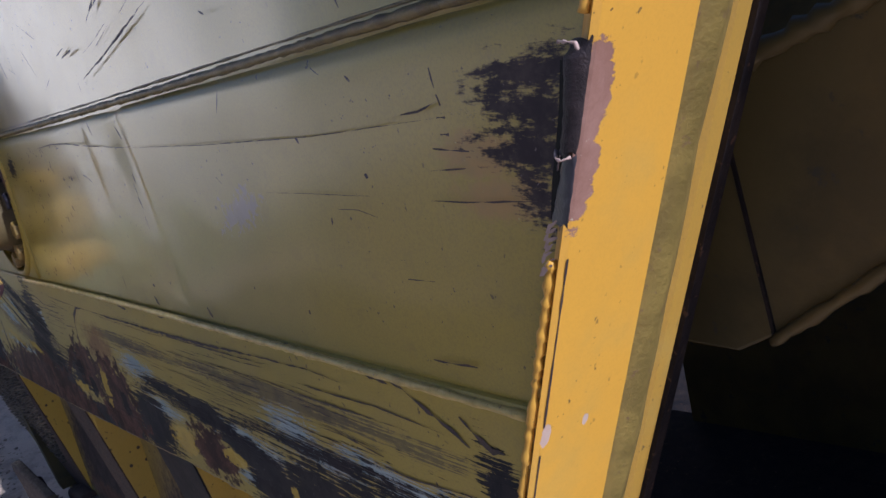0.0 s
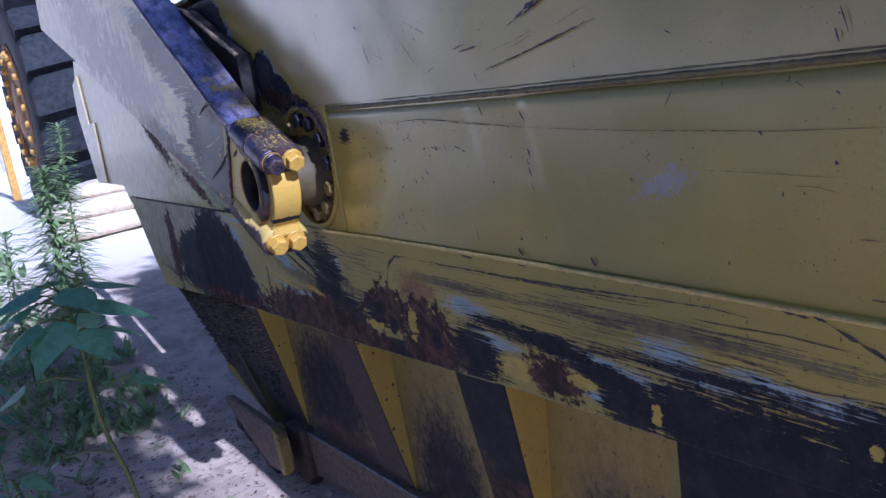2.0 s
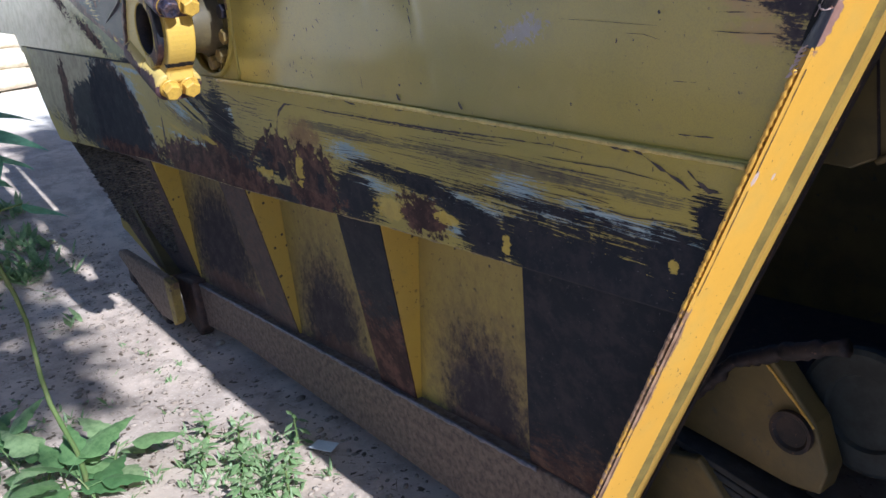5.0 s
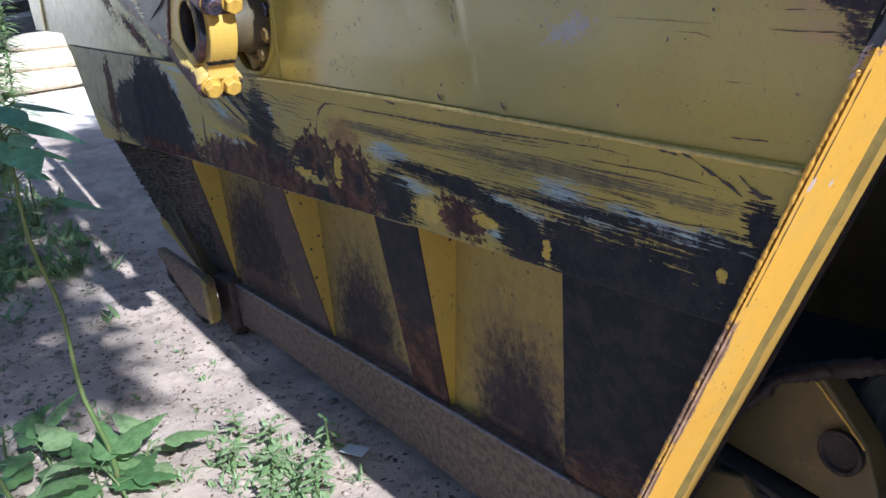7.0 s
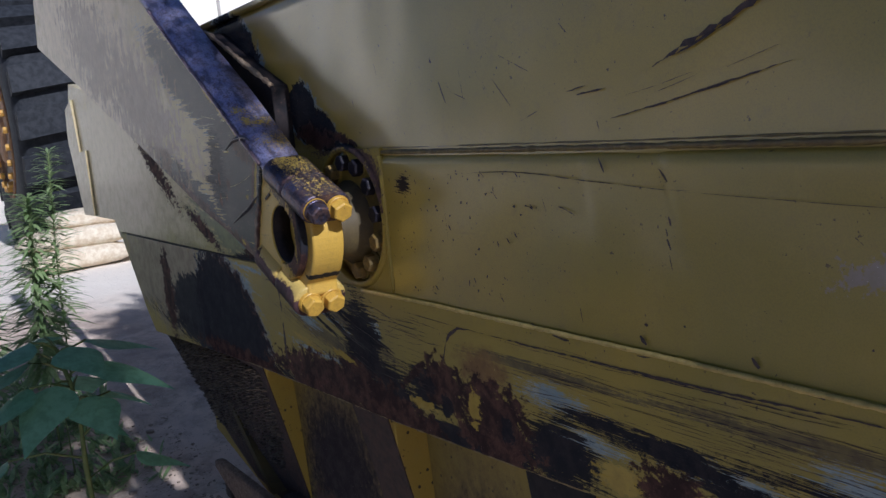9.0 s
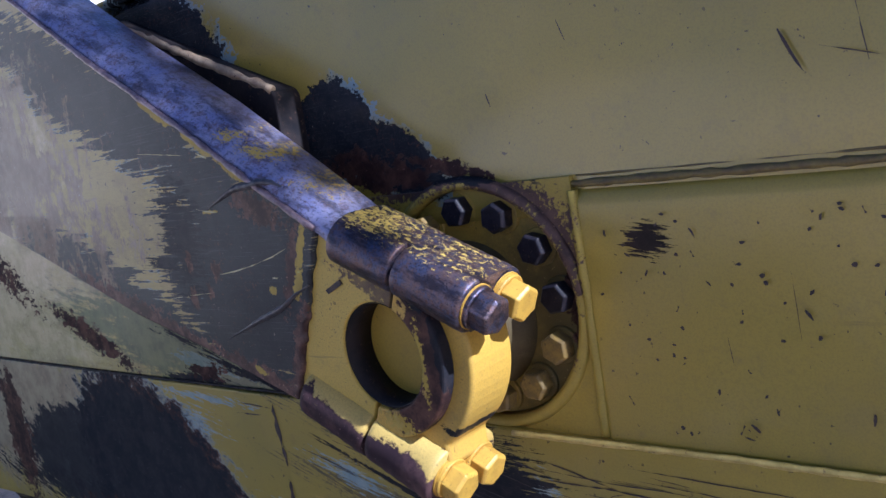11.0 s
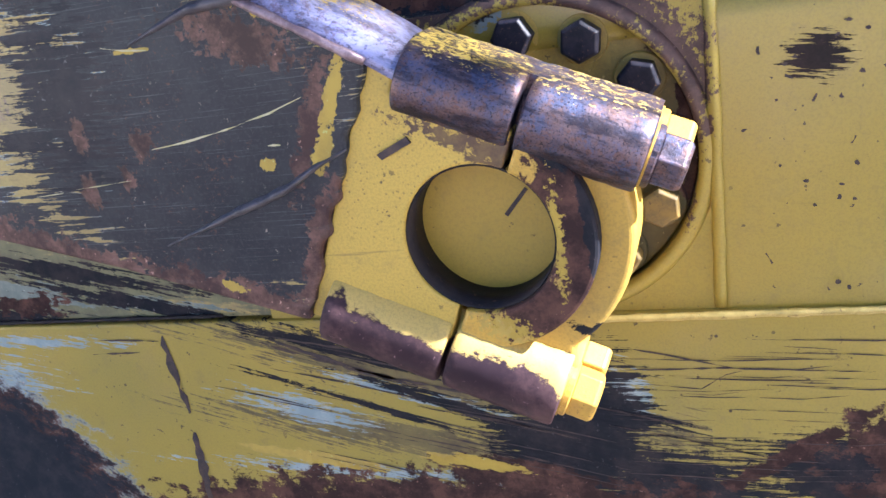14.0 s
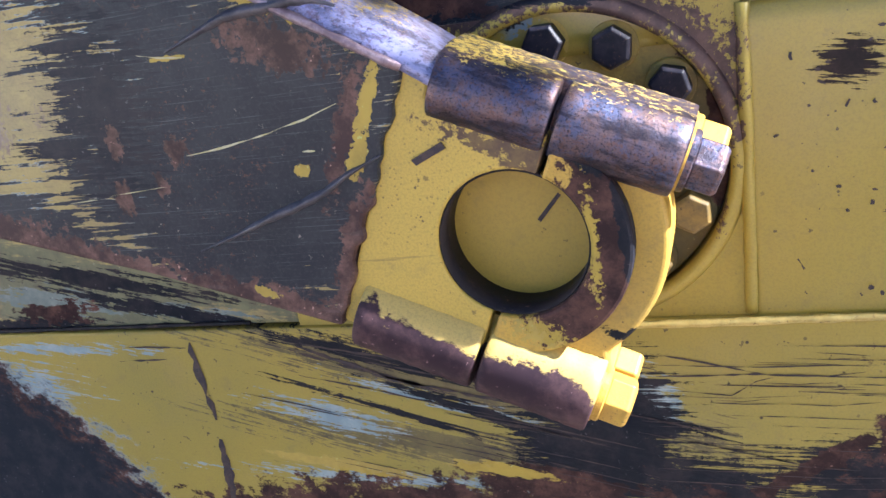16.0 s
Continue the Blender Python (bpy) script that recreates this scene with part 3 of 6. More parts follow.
def ground_material():
    m = Mat("sandy soil")
    big, mid, fine = m.noise(0.9, 5.0), m.noise(7.0, 7.0, 0.65), m.noise(70.0, 6.0, 0.7)
    col = m.mix(m.step(big, 0.35, 0.65), (0.55, 0.425, 0.335), (0.69, 0.555, 0.455))
    col = m.mix(m.math("MULTIPLY", m.step(m.noise(2.6, 6.0, 0.6), 0.48, 0.62), 0.7), col, (0.40, 0.315, 0.255))
    col = m.mix(m.step(mid, 0.42, 0.7), col, (0.36, 0.28, 0.225))
    # paler tone beyond the weeds
    split = m.n("ShaderNodeSeparateXYZ", Vector=m.pos).outputs["X"]
    col = m.mix(m.step(m.math("ADD", split, m.math("MULTIPLY", m.noise(0.8, 5.0), 3.0)), -3.6, -5.2), col, (0.78, 0.71, 0.62))
    col = m.mix(m.math("MULTIPLY", m.step(fine, 0.55, 0.7), 0.6), col, (0.72, 0.63, 0.55))
    col = m.mix(m.math("MULTIPLY", m.specks(34.0, 0.16), 0.6), col, (0.10, 0.07, 0.05))
    m.bump(m.math("ADD", m.math("MULTIPLY", mid, 0.8), m.math("MULTIPLY", fine, 0.35)), 0.7, 0.02)
    return m.out(col, 0.92)


M_GROUND = ground_material()


# ---------- mesh helpers ----------
def part(name, bm, material, parent=None, label="", smooth=False):
    me = bpy.data.meshes.new(name)
    bmesh.ops.recalc_face_normals(bm, faces=bm.faces)
    bm.to_mesh(me)
    bm.free()
    me.materials.append(material)
    if smooth:
        for p in me.polygons:
            p.use_smooth = True
    ob = new(name, me)
    if parent is not None:
        ob.parent = parent
    if label:
        tagged(ob, label)
    return ob


def thing(name, at, label, category, group="", kind=""):
    ob = new(name)
    ob.location = at
    return tagged(ob, label, category, group, kind)


def settle(ob):
    """Parents keep their place: children given in world coordinates are moved back by the parent's place."""
    for child in ob.children:
        child.matrix_parent_inverse = Matrix.Translation(-Vector(ob.location))
    return ob


def prism(bm, poly, y0, y1, slope=None):
    """Extrude an outline given in (x, z) from y0 to y1; slope(x, z) shifts a point in y."""
    s = slope or (lambda x, z: 0.0)
    a = [bm.verts.new((x, y0 + s(x, z), z)) for x, z in poly]
    b = [bm.verts.new((x, y1 + s(x, z), z)) for x, z in poly]
    k = len(poly)
    bm.faces.new(a)
    bm.faces.new(b[::-1])
    for i in range(k):
        bm.faces.new((a[i], b[i], b[(i + 1) % k], a[(i + 1) % k]))
    return a + b


def bevel(bm, width, segments=2, angle=30):
    edges = [e for e in bm.edges if len(e.link_faces) == 2 and e.calc_face_angle(0) > radians(angle)]
    bmesh.ops.bevel(bm, geom=edges, offset=width, segments=segments, affect="EDGES", profile=0.5)


def solid(poly, y0, y1, width=0.004, segments=2, slope=None):
    bm = bmesh.new()
    prism(bm, poly, y0, y1, slope)
    bmesh.ops.recalc_face_normals(bm, faces=bm.faces)
    if width:
        bevel(bm, width, segments)
    return bm


def lathe(profile, axis, centre, steps=48, close=False):
    """Turn a profile of (along, radius) round an axis through centre."""
    bm = bmesh.new()
    q = Vector((0, 0, 1)).rotation_difference(Vector(axis))
    rings = []
    for along, r in profile:
        rings.append([bm.verts.new(Vector(centre) + q @ Vector((r * math.cos(2 * math.pi * i / steps), r * math.sin(2 * math.pi * i / steps), along))) for i in range(steps)])
    pairs = list(zip(rings, rings[1:])) + ([(rings[-1], rings[0])] if close else [])
    for a, b in pairs:
        for i in range(steps):
            bm.faces.new((a[i], a[(i + 1) % steps], b[(i + 1) % steps], b[i]))
    if not close:
        for ring in (rings[0], rings[-1]):
            if profile[rings.index(ring)][1] > 1e-6:
                bm.faces.new(ring)
    return bm


def tube(points, radius, sides=8, wobble=0.0, seed=0, taper=None):
    """A bead or stem along points, its radius uneven by wobble."""
    bm = bmesh.new()
    rnd = random.Random(seed)
    pts = [Vector(p) for p in points]
    rings = []
    for i, p in enumerate(pts):
        d = (pts[min(i + 1, len(pts) - 1)] - pts[max(i - 1, 0)]).normalized()
        a = d.cross(Vector((0, 1, 0)) if abs(d.y) < 0.9 else Vector((1, 0, 0))).normalized()
        b = d.cross(a)
        r = radius * (1 + wobble * rnd.uniform(-1, 1)) * (taper(i / (len(pts) - 1)) if taper else 1)
        off = (a * rnd.uniform(-1, 1) + b * rnd.uniform(-1, 1)) * radius * wobble * 0.4
        rings.append([bm.verts.new(p + off + (a * math.cos(2 * math.pi * k / sides) + b * math.sin(2 * math.pi * k / sides)) * r) for k in range(sides)])
    for u, v in zip(rings, rings[1:]):
        for k in range(sides):
            bm.faces.new((u[k], u[(k + 1) % sides], v[(k + 1) % sides], v[k]))
    bm.faces.new(rings[0])
    bm.faces.new(rings[-1][::-1])
    return bm


def along(points, spacing):
    out = []
    pts = [Vector(p) for p in points]
    for a, b in zip(pts, pts[1:]):
        k = max(1, int((b - a).length / spacing))
        out += [a.lerp(b, i / k) for i in range(k)]
    return out + [pts[-1]]


def bead(name, points, radius, material, parent, seed=1, label="", spacing=0.012, wobble=0.28):
    return part(name, tube(along(points, spacing), radius, 8, wobble, seed), material, parent, label, True)


def ribbon(bm, pts, width, y):
    """A scratch: a thin strip with pointed ends, in front of a wall."""
    rnd = random.Random(int(abs(pts[0][0]) * 1e4))
    fine = []
    for (x0, z0), (x1, z1) in zip(pts, pts[1:]):
        k = max(2, int(math.hypot(x1 - x0, z1 - z0) / 0.012))
        fine += [(x0 + (x1 - x0) * i / k, z0 + (z1 - z0) * i / k) for i in range(k)]
    fine.append(pts[-1])
    prev = None
    last = len(fine) - 1
    for i, (x, z) in enumerate(fine):
        xa, za = fine[max(i - 1, 0)]
        xb, zb = fine[min(i + 1, last)]
        d = math.hypot(xb - xa, zb - za) or 1
        w = width * 0.32 * (math.sin(math.pi * (i + 0.3) / (last + 0.6)) ** 0.6) * rnd.uniform(0.55, 1.2)
        if rnd.random() < 0.16:
            w *= 0.12
        sway = width * rnd.uniform(-0.10, 0.10)
        x, z = x - (zb - za) / d * sway, z + (xb - xa) / d * sway
        nx, nz = -(zb - za) / d * w, (xb - xa) / d * w
        pair = (bm.verts.new((x + nx, y, z + nz)), bm.verts.new((x - nx, y, z - nz)))
        if prev:
            bm.faces.new((prev[0], prev[1], pair[1], pair[0]))
        prev = pair


def hex_bolt(name, at, axis, across, height, material, parent, washer=1.25, turn=0.0, washer_mat=None):
    """A hexagon head with a chamfered crown on a round washer."""
    axis = Vector(axis).normalized()
    q = Vector((0, 0, 1)).rotation_difference(axis)
    r = across / math.sqrt(3)
    bm = bmesh.new()
    rings = []
    for alongv, rr in ((0, r), (height * 0.85, r), (height, r * 0.86)):
        rings.append([bm.verts.new(Vector(at) + q @ Vector((rr * math.cos(turn + math.pi * k / 3), rr * math.sin(turn + math.pi * k / 3), alongv))) for k in range(6)])
    for a, b in zip(rings, rings[1:]):
        for k in range(6):
            bm.faces.new((a[k], a[(k + 1) % 6], b[(k + 1) % 6], b[k]))
    bm.faces.new(rings[0])
    bm.faces.new(rings[-1])
    bmesh.ops.recalc_face_normals(bm, faces=bm.faces)
    bevel(bm, across * 0.03, 2)
    head = part(name, bm, material, parent)
    t = across * 0.14
    part("washer", lathe([(-t, 0.2 * r), (-t, r * washer), (-t * 0.25, r * washer), (0.0, r * washer * 0.95), (0.0, 0.2 * r)], axis, at, 28), washer_mat or material, head)
    return head


# ---------- ground ----------
def ground_z(x, y):
    rise = max(0.0, -2.3 - x)
    return -1.27 + 0.82 * (1 - math.exp(-rise * 0.22)) + 0.03 * noise.noise((x * 0.8, y * 0.8, 0.0)) + 0.012 * noise.noise((x * 4, y * 4, 3.0))


def build_ground():
    bm = bmesh.new()
    xs = sorted(set([-400, -150, -60, -30, -20, -15] + [-12 + 0.5 * i for i in range(13)] + [-6 + 0.2 * i for i in range(15)] + [-3 + 0.06 * i for i in range(91)] + [2.5 + 0.5 * i for i in range(8)] + [8, 15, 40, 150, 400]))
    ys = sorted(set([-400, -150, -50, -20, -10, -6] + [-4 + 0.25 * i for i in range(9)] + [-1.8 + 0.06 * i for i in range(41)] + [0.7 + 0.3 * i for i in range(10)] + [4, 6, 10, 20, 60, 150, 400]))
    grid = [[bm.verts.new((x, y, ground_z(x, y) if abs(x) < 60 else -0.65)) for y in ys] for x in xs]
    for a, b in zip(grid, grid[1:]):
        for j in range(len(ys) - 1):
            bm.faces.new((a[j], b[j], b[j + 1], a[j + 1]))
    tagged(part("ground", bm, M_GROUND, None, "", True), "dry sandy soil with weeds and dappled shade", "ground", kind="structure")


build_ground()


# ---------- the scraper bowl ----------
bowl = thing("scraper_bowl", (0, 0, 0), "worn yellow steel side of an earthmoving scraper bowl", "scraper bowl")
SEAM = lambda x: float(np.interp(x, (0.05, 0.69, 1.35, 2.0), (0.3660, 0.3565, 0.3490, 0.3440)))
LIP = lambda x: float(np.interp(x, (-2.62, -1.10, -0.10, 0.53, 0.80, 1.30, 1.70), (-0.505, -0.412, -0.380, -0.346, -0.330, -0.314, -0.300)))
RAIL_TOP = lambda x: -0.972 + 0.044 * x
RAIL_LOW = lambda x: -1.182
POST_L = lambda z: 1.868 + 0.445 * z
POST_X = lambda z: 1.889 + 0.455 * z


def dented(poly_rows, name, mat, y_of, thick, parent, label=""):
    """A plate as a fine grid between a left and a right outline, pushed in y by y_of, with a back and closed rims."""
    bm = bmesh.new()
    rows = []
    for pts in poly_rows:
        rows.append([bm.verts.new((x, y_of(x, z), z)) for x, z in pts])
    for a, b in zip(rows, rows[1:]):
        for i in range(len(a) - 1):
            bm.faces.new((a[i], a[i + 1], b[i + 1], b[i]))
    rim = rows[0] + [r[-1] for r in rows[1:]] + rows[-1][-2::-1] + [r[0] for r in rows[-2:0:-1]]
    back = [bm.verts.new((v.co.x, thick, v.co.z)) for v in rim]
    k = len(rim)
    for i in range(k):
        bm.faces.new((rim[i], rim[(i + 1) % k], back[(i + 1) % k], back[i]))
    bm.faces.new(back)
    return part(name, bm, mat, parent, label, True)


def rows_between(z0, z1, nz, left, right, nx):
    return [[(left(z) + (right(z) - left(z)) * i / nx, z) for i in range(nx + 1)] for z in [z0 + (z1 - z0) * j / nz for j in range(nz + 1)]]


def buckle(x, z):
    return 0.004 * noise.noise((x * 1.7, 0, z * 2.3)) + 0.0022 * noise.noise((x * 6, 4, z * 6))


# upper panel, set back a little, with a rolled top edge
dented(rows_between(0.330, 0.865, 20, lambda z: -1.75 - 0.5 * (z - 0.4), lambda z: POST_L(z) + 0.002, 110), "upper_panel", M_UPPER,
       lambda x, z: 0.012 + buckle(x, z) + 0.05 * max(0, (z - 0.845) / 0.02) ** 2 * 0.3, 0.05, bowl, "dull yellow painted plate with black scratches")
def crease(x, z):
    """Dents knocked into the middle panel."""
    d = 0.0
    for cx, cz, h, depth in ((0.965, 0.27, 0.09, 0.008), (0.76, 0.28, 0.06, 0.004), (1.02, 0.07, 0.04, 0.003)):
        q = x - (cx + (cz + 0.067 - z) * 0.27)
        d += depth * math.exp(-((z - cz) / h) ** 2) * math.exp(-(q / (0.06 if q < 0 else 0.014)) ** 2)
    return d


# middle panel, its top edge rolled back; the seam falls a little towards the post
dented([[(x, -0.012 + (z + 0.012) * (SEAM(x) + 0.014) / 0.384) for x, z in row] for row in rows_between(-0.012, 0.372, 30, lambda z: 0.004, lambda z: POST_L(z) + 0.002, 190)], "middle_panel", M_MID,
       lambda x, z: crease(x, z) + buckle(x, z) * max(0, min(1, (SEAM(x) - z) * 12, z * 12)) + (0.012 * ((z - SEAM(x) + 0.016) / 0.016) ** 2 if z > SEAM(x) - 0.016 else 0), 0.05, bowl, "dented yellow plate between two weld seams")
# front part of the side left of the flange
FRONT = [(-0.62, 0.0), (-0.62, 0.386), (-1.75, 0.386), (-2.2, 0.60), (-3.95, 0.90), (-4.20, 0.60), (-4.02, 0.065), (-3.24, 0.062), (-3.14, -0.04), (-3.10, -0.0)]
part("front_panel", solid(FRONT, 0.002, 0.05, 0.004), M_FRONT, bowl, "faded pale yellow plate with rust streaks")
FC = (-0.200, 0.197)
for half, edge_z in ((1, 0.386), (-1, -0.004)):
    rim = [(FC[0] + 0.187 * math.cos(math.pi * i / 36), FC[1] + half * 0.187 * math.sin(math.pi * i / 36)) for i in range(37)]
    part("flange_panel", solid([(0.004, FC[1])] + rim + [(-0.62, FC[1]), (-0.62, edge_z), (0.004, edge_z)], 0.002, 0.05, 0.0), M_RING, bowl, "yellow plate round the sunk flange, rusty at its rim")
part("front_edge_plate", solid([(-3.85, 0.47), (-3.68, 0.475), (-3.70, 0.07), (-4.00, 0.068), (-4.17, 0.55), (-4.1, 0.75), (-3.9, 0.8)], -0.014, 0.003, 0.003), M_FRONT, bowl)
# lower panel with its lip
low = [(x, LIP(x)) for x in (-2.62, -1.9, -1.1, -0.6, -0.1, 0.25, 0.53, 0.8, 1.05, 1.3)] + [(POST_L(-0.31) + 0.004, LIP(1.7)), (POST_L(0.0) + 0.003, -0.004)]
low += [(x, -0.004) for x in (1.0, 0.0, -1.0, -2.0)] + [(-3.10, -0.004), (-2.75, -0.40)]
bm = solid(low, -0.006, 0.045, 0.005)
for cut in (-0.02, 0.86):
    bmesh.ops.bisect_plane(bm, geom=bm.verts[:] + bm.edges[:] + bm.faces[:], plane_co=(cut, 0, 0), plane_no=(1, 0, 0))
for face in bm.faces:
    x = face.calc_center_median().x
    face.material_index = 1 if x < -0.02 else 2 if x > 0.86 else 0
lower = part("lower_panel", bm, M_LOWER, bowl, "yellow plate scraped to black steel and pale blue primer").data.materials
lower.append(M_LOWER_FRONT)
lower.append(M_LOWER_END)
# the hollow above the rail, with tapered gussets before it
part("recess_wall", solid([(-2.3, -1.0), (-1.30, -1.22), (POST_L(-1.05) - 0.03, -1.05), (POST_L(-0.25) - 0.03, -0.25), (-2.3, -0.36)], 0.145, 0.19, 0.0), M_RECESS, bowl, "yellow recess wall rubbed black towards the bottom")
LIP_X = (-2.6, -1.1, -0.1, 0.53, 0.80, 1.30, 1.70)
# Plate out of sight, added to stop sun leaking into the recess.
part("recess_top", solid([(x, LIP(x) + 0.003) for x in LIP_X] + [(x, LIP(x) + 0.020) for x in LIP_X[::-1]], 0.046, 0.20, 0.0), M_RECESS, bowl)
bead("lip_edge", [(x, -0.001, LIP(x) + 0.003) for x in (-1.25, -0.6, -0.1, 0.53, 0.8, 1.3)], 0.0042, plain("scuffed lip edge", (0.16, 0.11, 0.05), (0.30, 0.22, 0.08), 40.0, 0.5, 0.0, 0.5, 0.004, (0.05, 0.04, 0.035)), bowl, 61, "scuffed rounded lip edge", 0.02, 0.35)
slope = lambda x, z: 0.125 * min(1.0, max(0.0, (-0.36 - z) / 0.66))


def gusset(poly, mat, label):
    bm = bmesh.new()
    a = [bm.verts.new((x, 0.018 + slope(x, z), z)) for x, z in poly]
    b = [bm.verts.new((x, 0.15, z)) for x, z in poly]
    bm.faces.new(a)
    bm.faces.new(b[::-1])
    for i in range(len(poly)):
        bm.faces.new((a[i], b[i], b[(i + 1) % len(poly)], a[(i + 1) % len(poly)]))
    bmesh.ops.recalc_face_normals(bm, faces=bm.faces)
    bevel(bm, 0.004)
    g = part("gusset", bm, M_SIDE, bowl, label)
    bm = bmesh.new()
    a = [bm.verts.new((x, 0.0145 + slope(x, z), z)) for x, z in poly]
    b = [bm.verts.new((x, 0.0185 + slope(x, z), z)) for x, z in poly]
    bm.faces.new(a)
    for i in range(len(poly)):
        bm.faces.new((a[i], b[i], b[(i + 1) % len(poly)], a[(i + 1) % len(poly)]))
    part("gusset_face", bm, mat, g)


gusset([(-0.395, LIP(-0.4) + 0.004), (-0.165, LIP(-0.17) + 0.004), (-0.135, RAIL_TOP(-0.1) - 0.01), (-0.346, RAIL_TOP(-0.35) - 0.01)], M_RUSTY, "rusty brown tapered gusset")
gusset([(0.494, LIP(0.5) + 0.004), (0.723, LIP(0.72) + 0.004), (0.644, RAIL_TOP(0.64) - 0.01), (0.445, RAIL_TOP(0.45) - 0.01)], M_GUSSET, "black scraped tapered gusset, rusty at its foot")
gusset([(1.300, LIP(1.3) + 0.004), (POST_L(-0.31), LIP(1.7) + 0.004), (POST_L(-0.94), -0.94), (1.162, RAIL_TOP(1.16) - 0.01)], M_CORNER, "broad black corner gusset")
part("bottom_rail", solid([(-1.16, -1.235), (-0.75, RAIL_LOW(0) - 0.01), (1.45, RAIL_LOW(1.45)), (1.45, RAIL_TOP(1.45)), (-1.16, RAIL_TOP(-1.16))], 0.108, 0.20, 0.010, 3), M_RAIL, bowl, "scuffed brown steel bottom rail")
bead("rail_edge_weld", [(x, 0.110, RAIL_TOP(x) - 0.002) for x in (-1.12, 0.0, 1.2)], 0.006, plain("blue-grey rubbed edge", (0.10, 0.10, 0.13), (0.20, 0.19, 0.23), 50.0, 0.4, 0.4), bowl, 62, "rubbed blue-grey weld along the rail", 0.02, 0.4)
part("foot", solid([(-1.30, -1.02), (-1.08, -1.00), (-1.05, -1.22), (-1.10, -1.285), (-1.24, -1.22)], 0.075, 0.15, 0.02, 4), M_RUSTY, bowl)
part("floor_plate", solid([(-1.2, -1.20), (1.6, -1.06), (1.6, -1.02), (-1.2, -1.16)], 0.19, 2.2, 0.0), M_DARK, bowl)
# hard-faced front corner: rows of weld drops
HARD = [(-2.66, -0.500), (-1.185, LIP(-1.185) + 0.004), (-1.15, -0.70), (-1.13, -1.02), (-1.30, -1.12), (-1.75, -1.10), (-2.02, -1.00), (-2.26, -0.80)]
gusset(HARD, M_RUSTY, "rusty corner plate studded with weld drops")
bm = bmesh.new()
rnd = random.Random(5)
for i in range(30):
    z = -0.470 - 0.0155 * i
    x0 = -2.60 + (-0.475 - z) * 1.05
    x1 = -1.20 + (-0.475 - z) * 0.10 - max(0.0, -0.72 - z) * 0.55
    k = int((x1 - x0) / 0.044)
    for j in range(k):
        x, zz, r = x0 + 0.044 * (j + 0.5 * (i % 2)) + rnd.uniform(-0.007, 0.007), z + rnd.uniform(-0.004, 0.004), rnd.uniform(0.010, 0.017)
        y = 0.016 + slope(x, zz)
        tip = bm.verts.new((x, y - r * 1.5, zz + r * 0.2))
        base = [bm.verts.new((x + r * 1.5 * math.cos(a), y, zz + r * 0.75 * math.sin(a))) for a in (0, 1.05, 2.1, 3.14, 4.19, 5.24)]
        for a in range(6):
            bm.faces.new((base[a], base[(a + 1) % 6], tip))
tagged(part("hardfacing", bm, plain("hard weld metal", (0.05, 0.042, 0.034), (0.22, 0.18, 0.13), 26.0, 0.34, 0.7), bowl), "dense rows of small weld drops", kind="stuff")
# skid plate leaning at the corner
part("skid_plate", solid([(-1.85, -0.995), (-1.80, -0.985), (-1.17, -0.972), (-1.13, -1.19), (-1.31, -1.205), (-1.74, -1.07), (-1.86, -1.03)], -0.02, 0.02, 0.010, 3), M_RAIL, bowl, "rubbed brown skid plate")
part("skid_end", solid([(-1.168, -0.975), (-1.085, -0.985), (-1.075, -1.165), (-1.13, -1.20)], -0.023, 0.02, 0.004), M_RECESS, bowl, "yellow painted end of the skid plate")
for i in range(5):
    part("cleat", solid([(-1.78 + 0.105 * i, -1.075 - 0.030 * i), (-1.70 + 0.105 * i, -1.095 - 0.030 * i), (-1.69 + 0.105 * i, -1.16 - 0.022 * i), (-1.78 + 0.105 * i, -1.15 - 0.022 * i)], -0.01, 0.07, 0.014, 3), M_DARK, bowl)

# seams
bead("upper_seam", [(-0.06, 0.006, 0.382)] + [(x, 0.009, SEAM(x) + 0.008) for x in (0.0, 0.5, 1.2)] + [(POST_L(0.36), 0.009, SEAM(2.02) + 0.008)], 0.0056, M_WELD, bowl, 3, "weathered weld seam", 0.010, 0.24)
bead("upper_seam_edge", [(x, 0.012, SEAM(x) + 0.019) for x in (0.01, 0.9)] + [(POST_L(0.37), 0.012, SEAM(2.02) + 0.018)], 0.0018, M_WELD, bowl, 8, "", 0.03, 0.35)
bead("lower_seam", [(-0.17, -0.008, -0.011), (0.2, -0.008, -0.006), (0.9, -0.008, -0.005), (1.5, -0.008, -0.009), (POST_L(-0.016), -0.007, -0.014)], 0.0050, M_WELD_PALE, bowl, 4, "thin weathered weld seam, its highlight painted pale", 0.014, 0.2)
bead("cross_seam", [(0.006, 0.002, 0.366), (0.004, 0.002, 0.2), (0.0, 0.002, 0.0)], 0.0078, M_RING, bowl, 6, "", 0.02, 0.16)
bead("front_seam", [(-0.70, -0.001, 0.004), (-1.3, -0.001, -0.001), (-2.0, -0.001, -0.004), (-2.95, -0.001, -0.004)], 0.0035, M_DARK, bowl, 12)

# end post: a broad bright face, a weld groove and a second narrow face
post = bmesh.new()
ZS = (-1.22, -0.6, -0.2, 0.2, 0.6, 0.95)


def strip(bm, prof, zs):
    cols = []
    for z in zs:
        cols.append([bm.verts.new((fx(z), fy, z)) for fx, fy in prof])
    for a, b in zip(cols, cols[1:]):
        for i in range(len(prof) - 1):
            bm.faces.new((a[i], a[i + 1], b[i + 1], b[i]))
    for c in (cols[0], cols[-1]):
        bm.faces.new(c)
    for a, b in zip(cols, cols[1:]):
        bm.faces.new((a[-1], a[0], b[0], b[-1]))


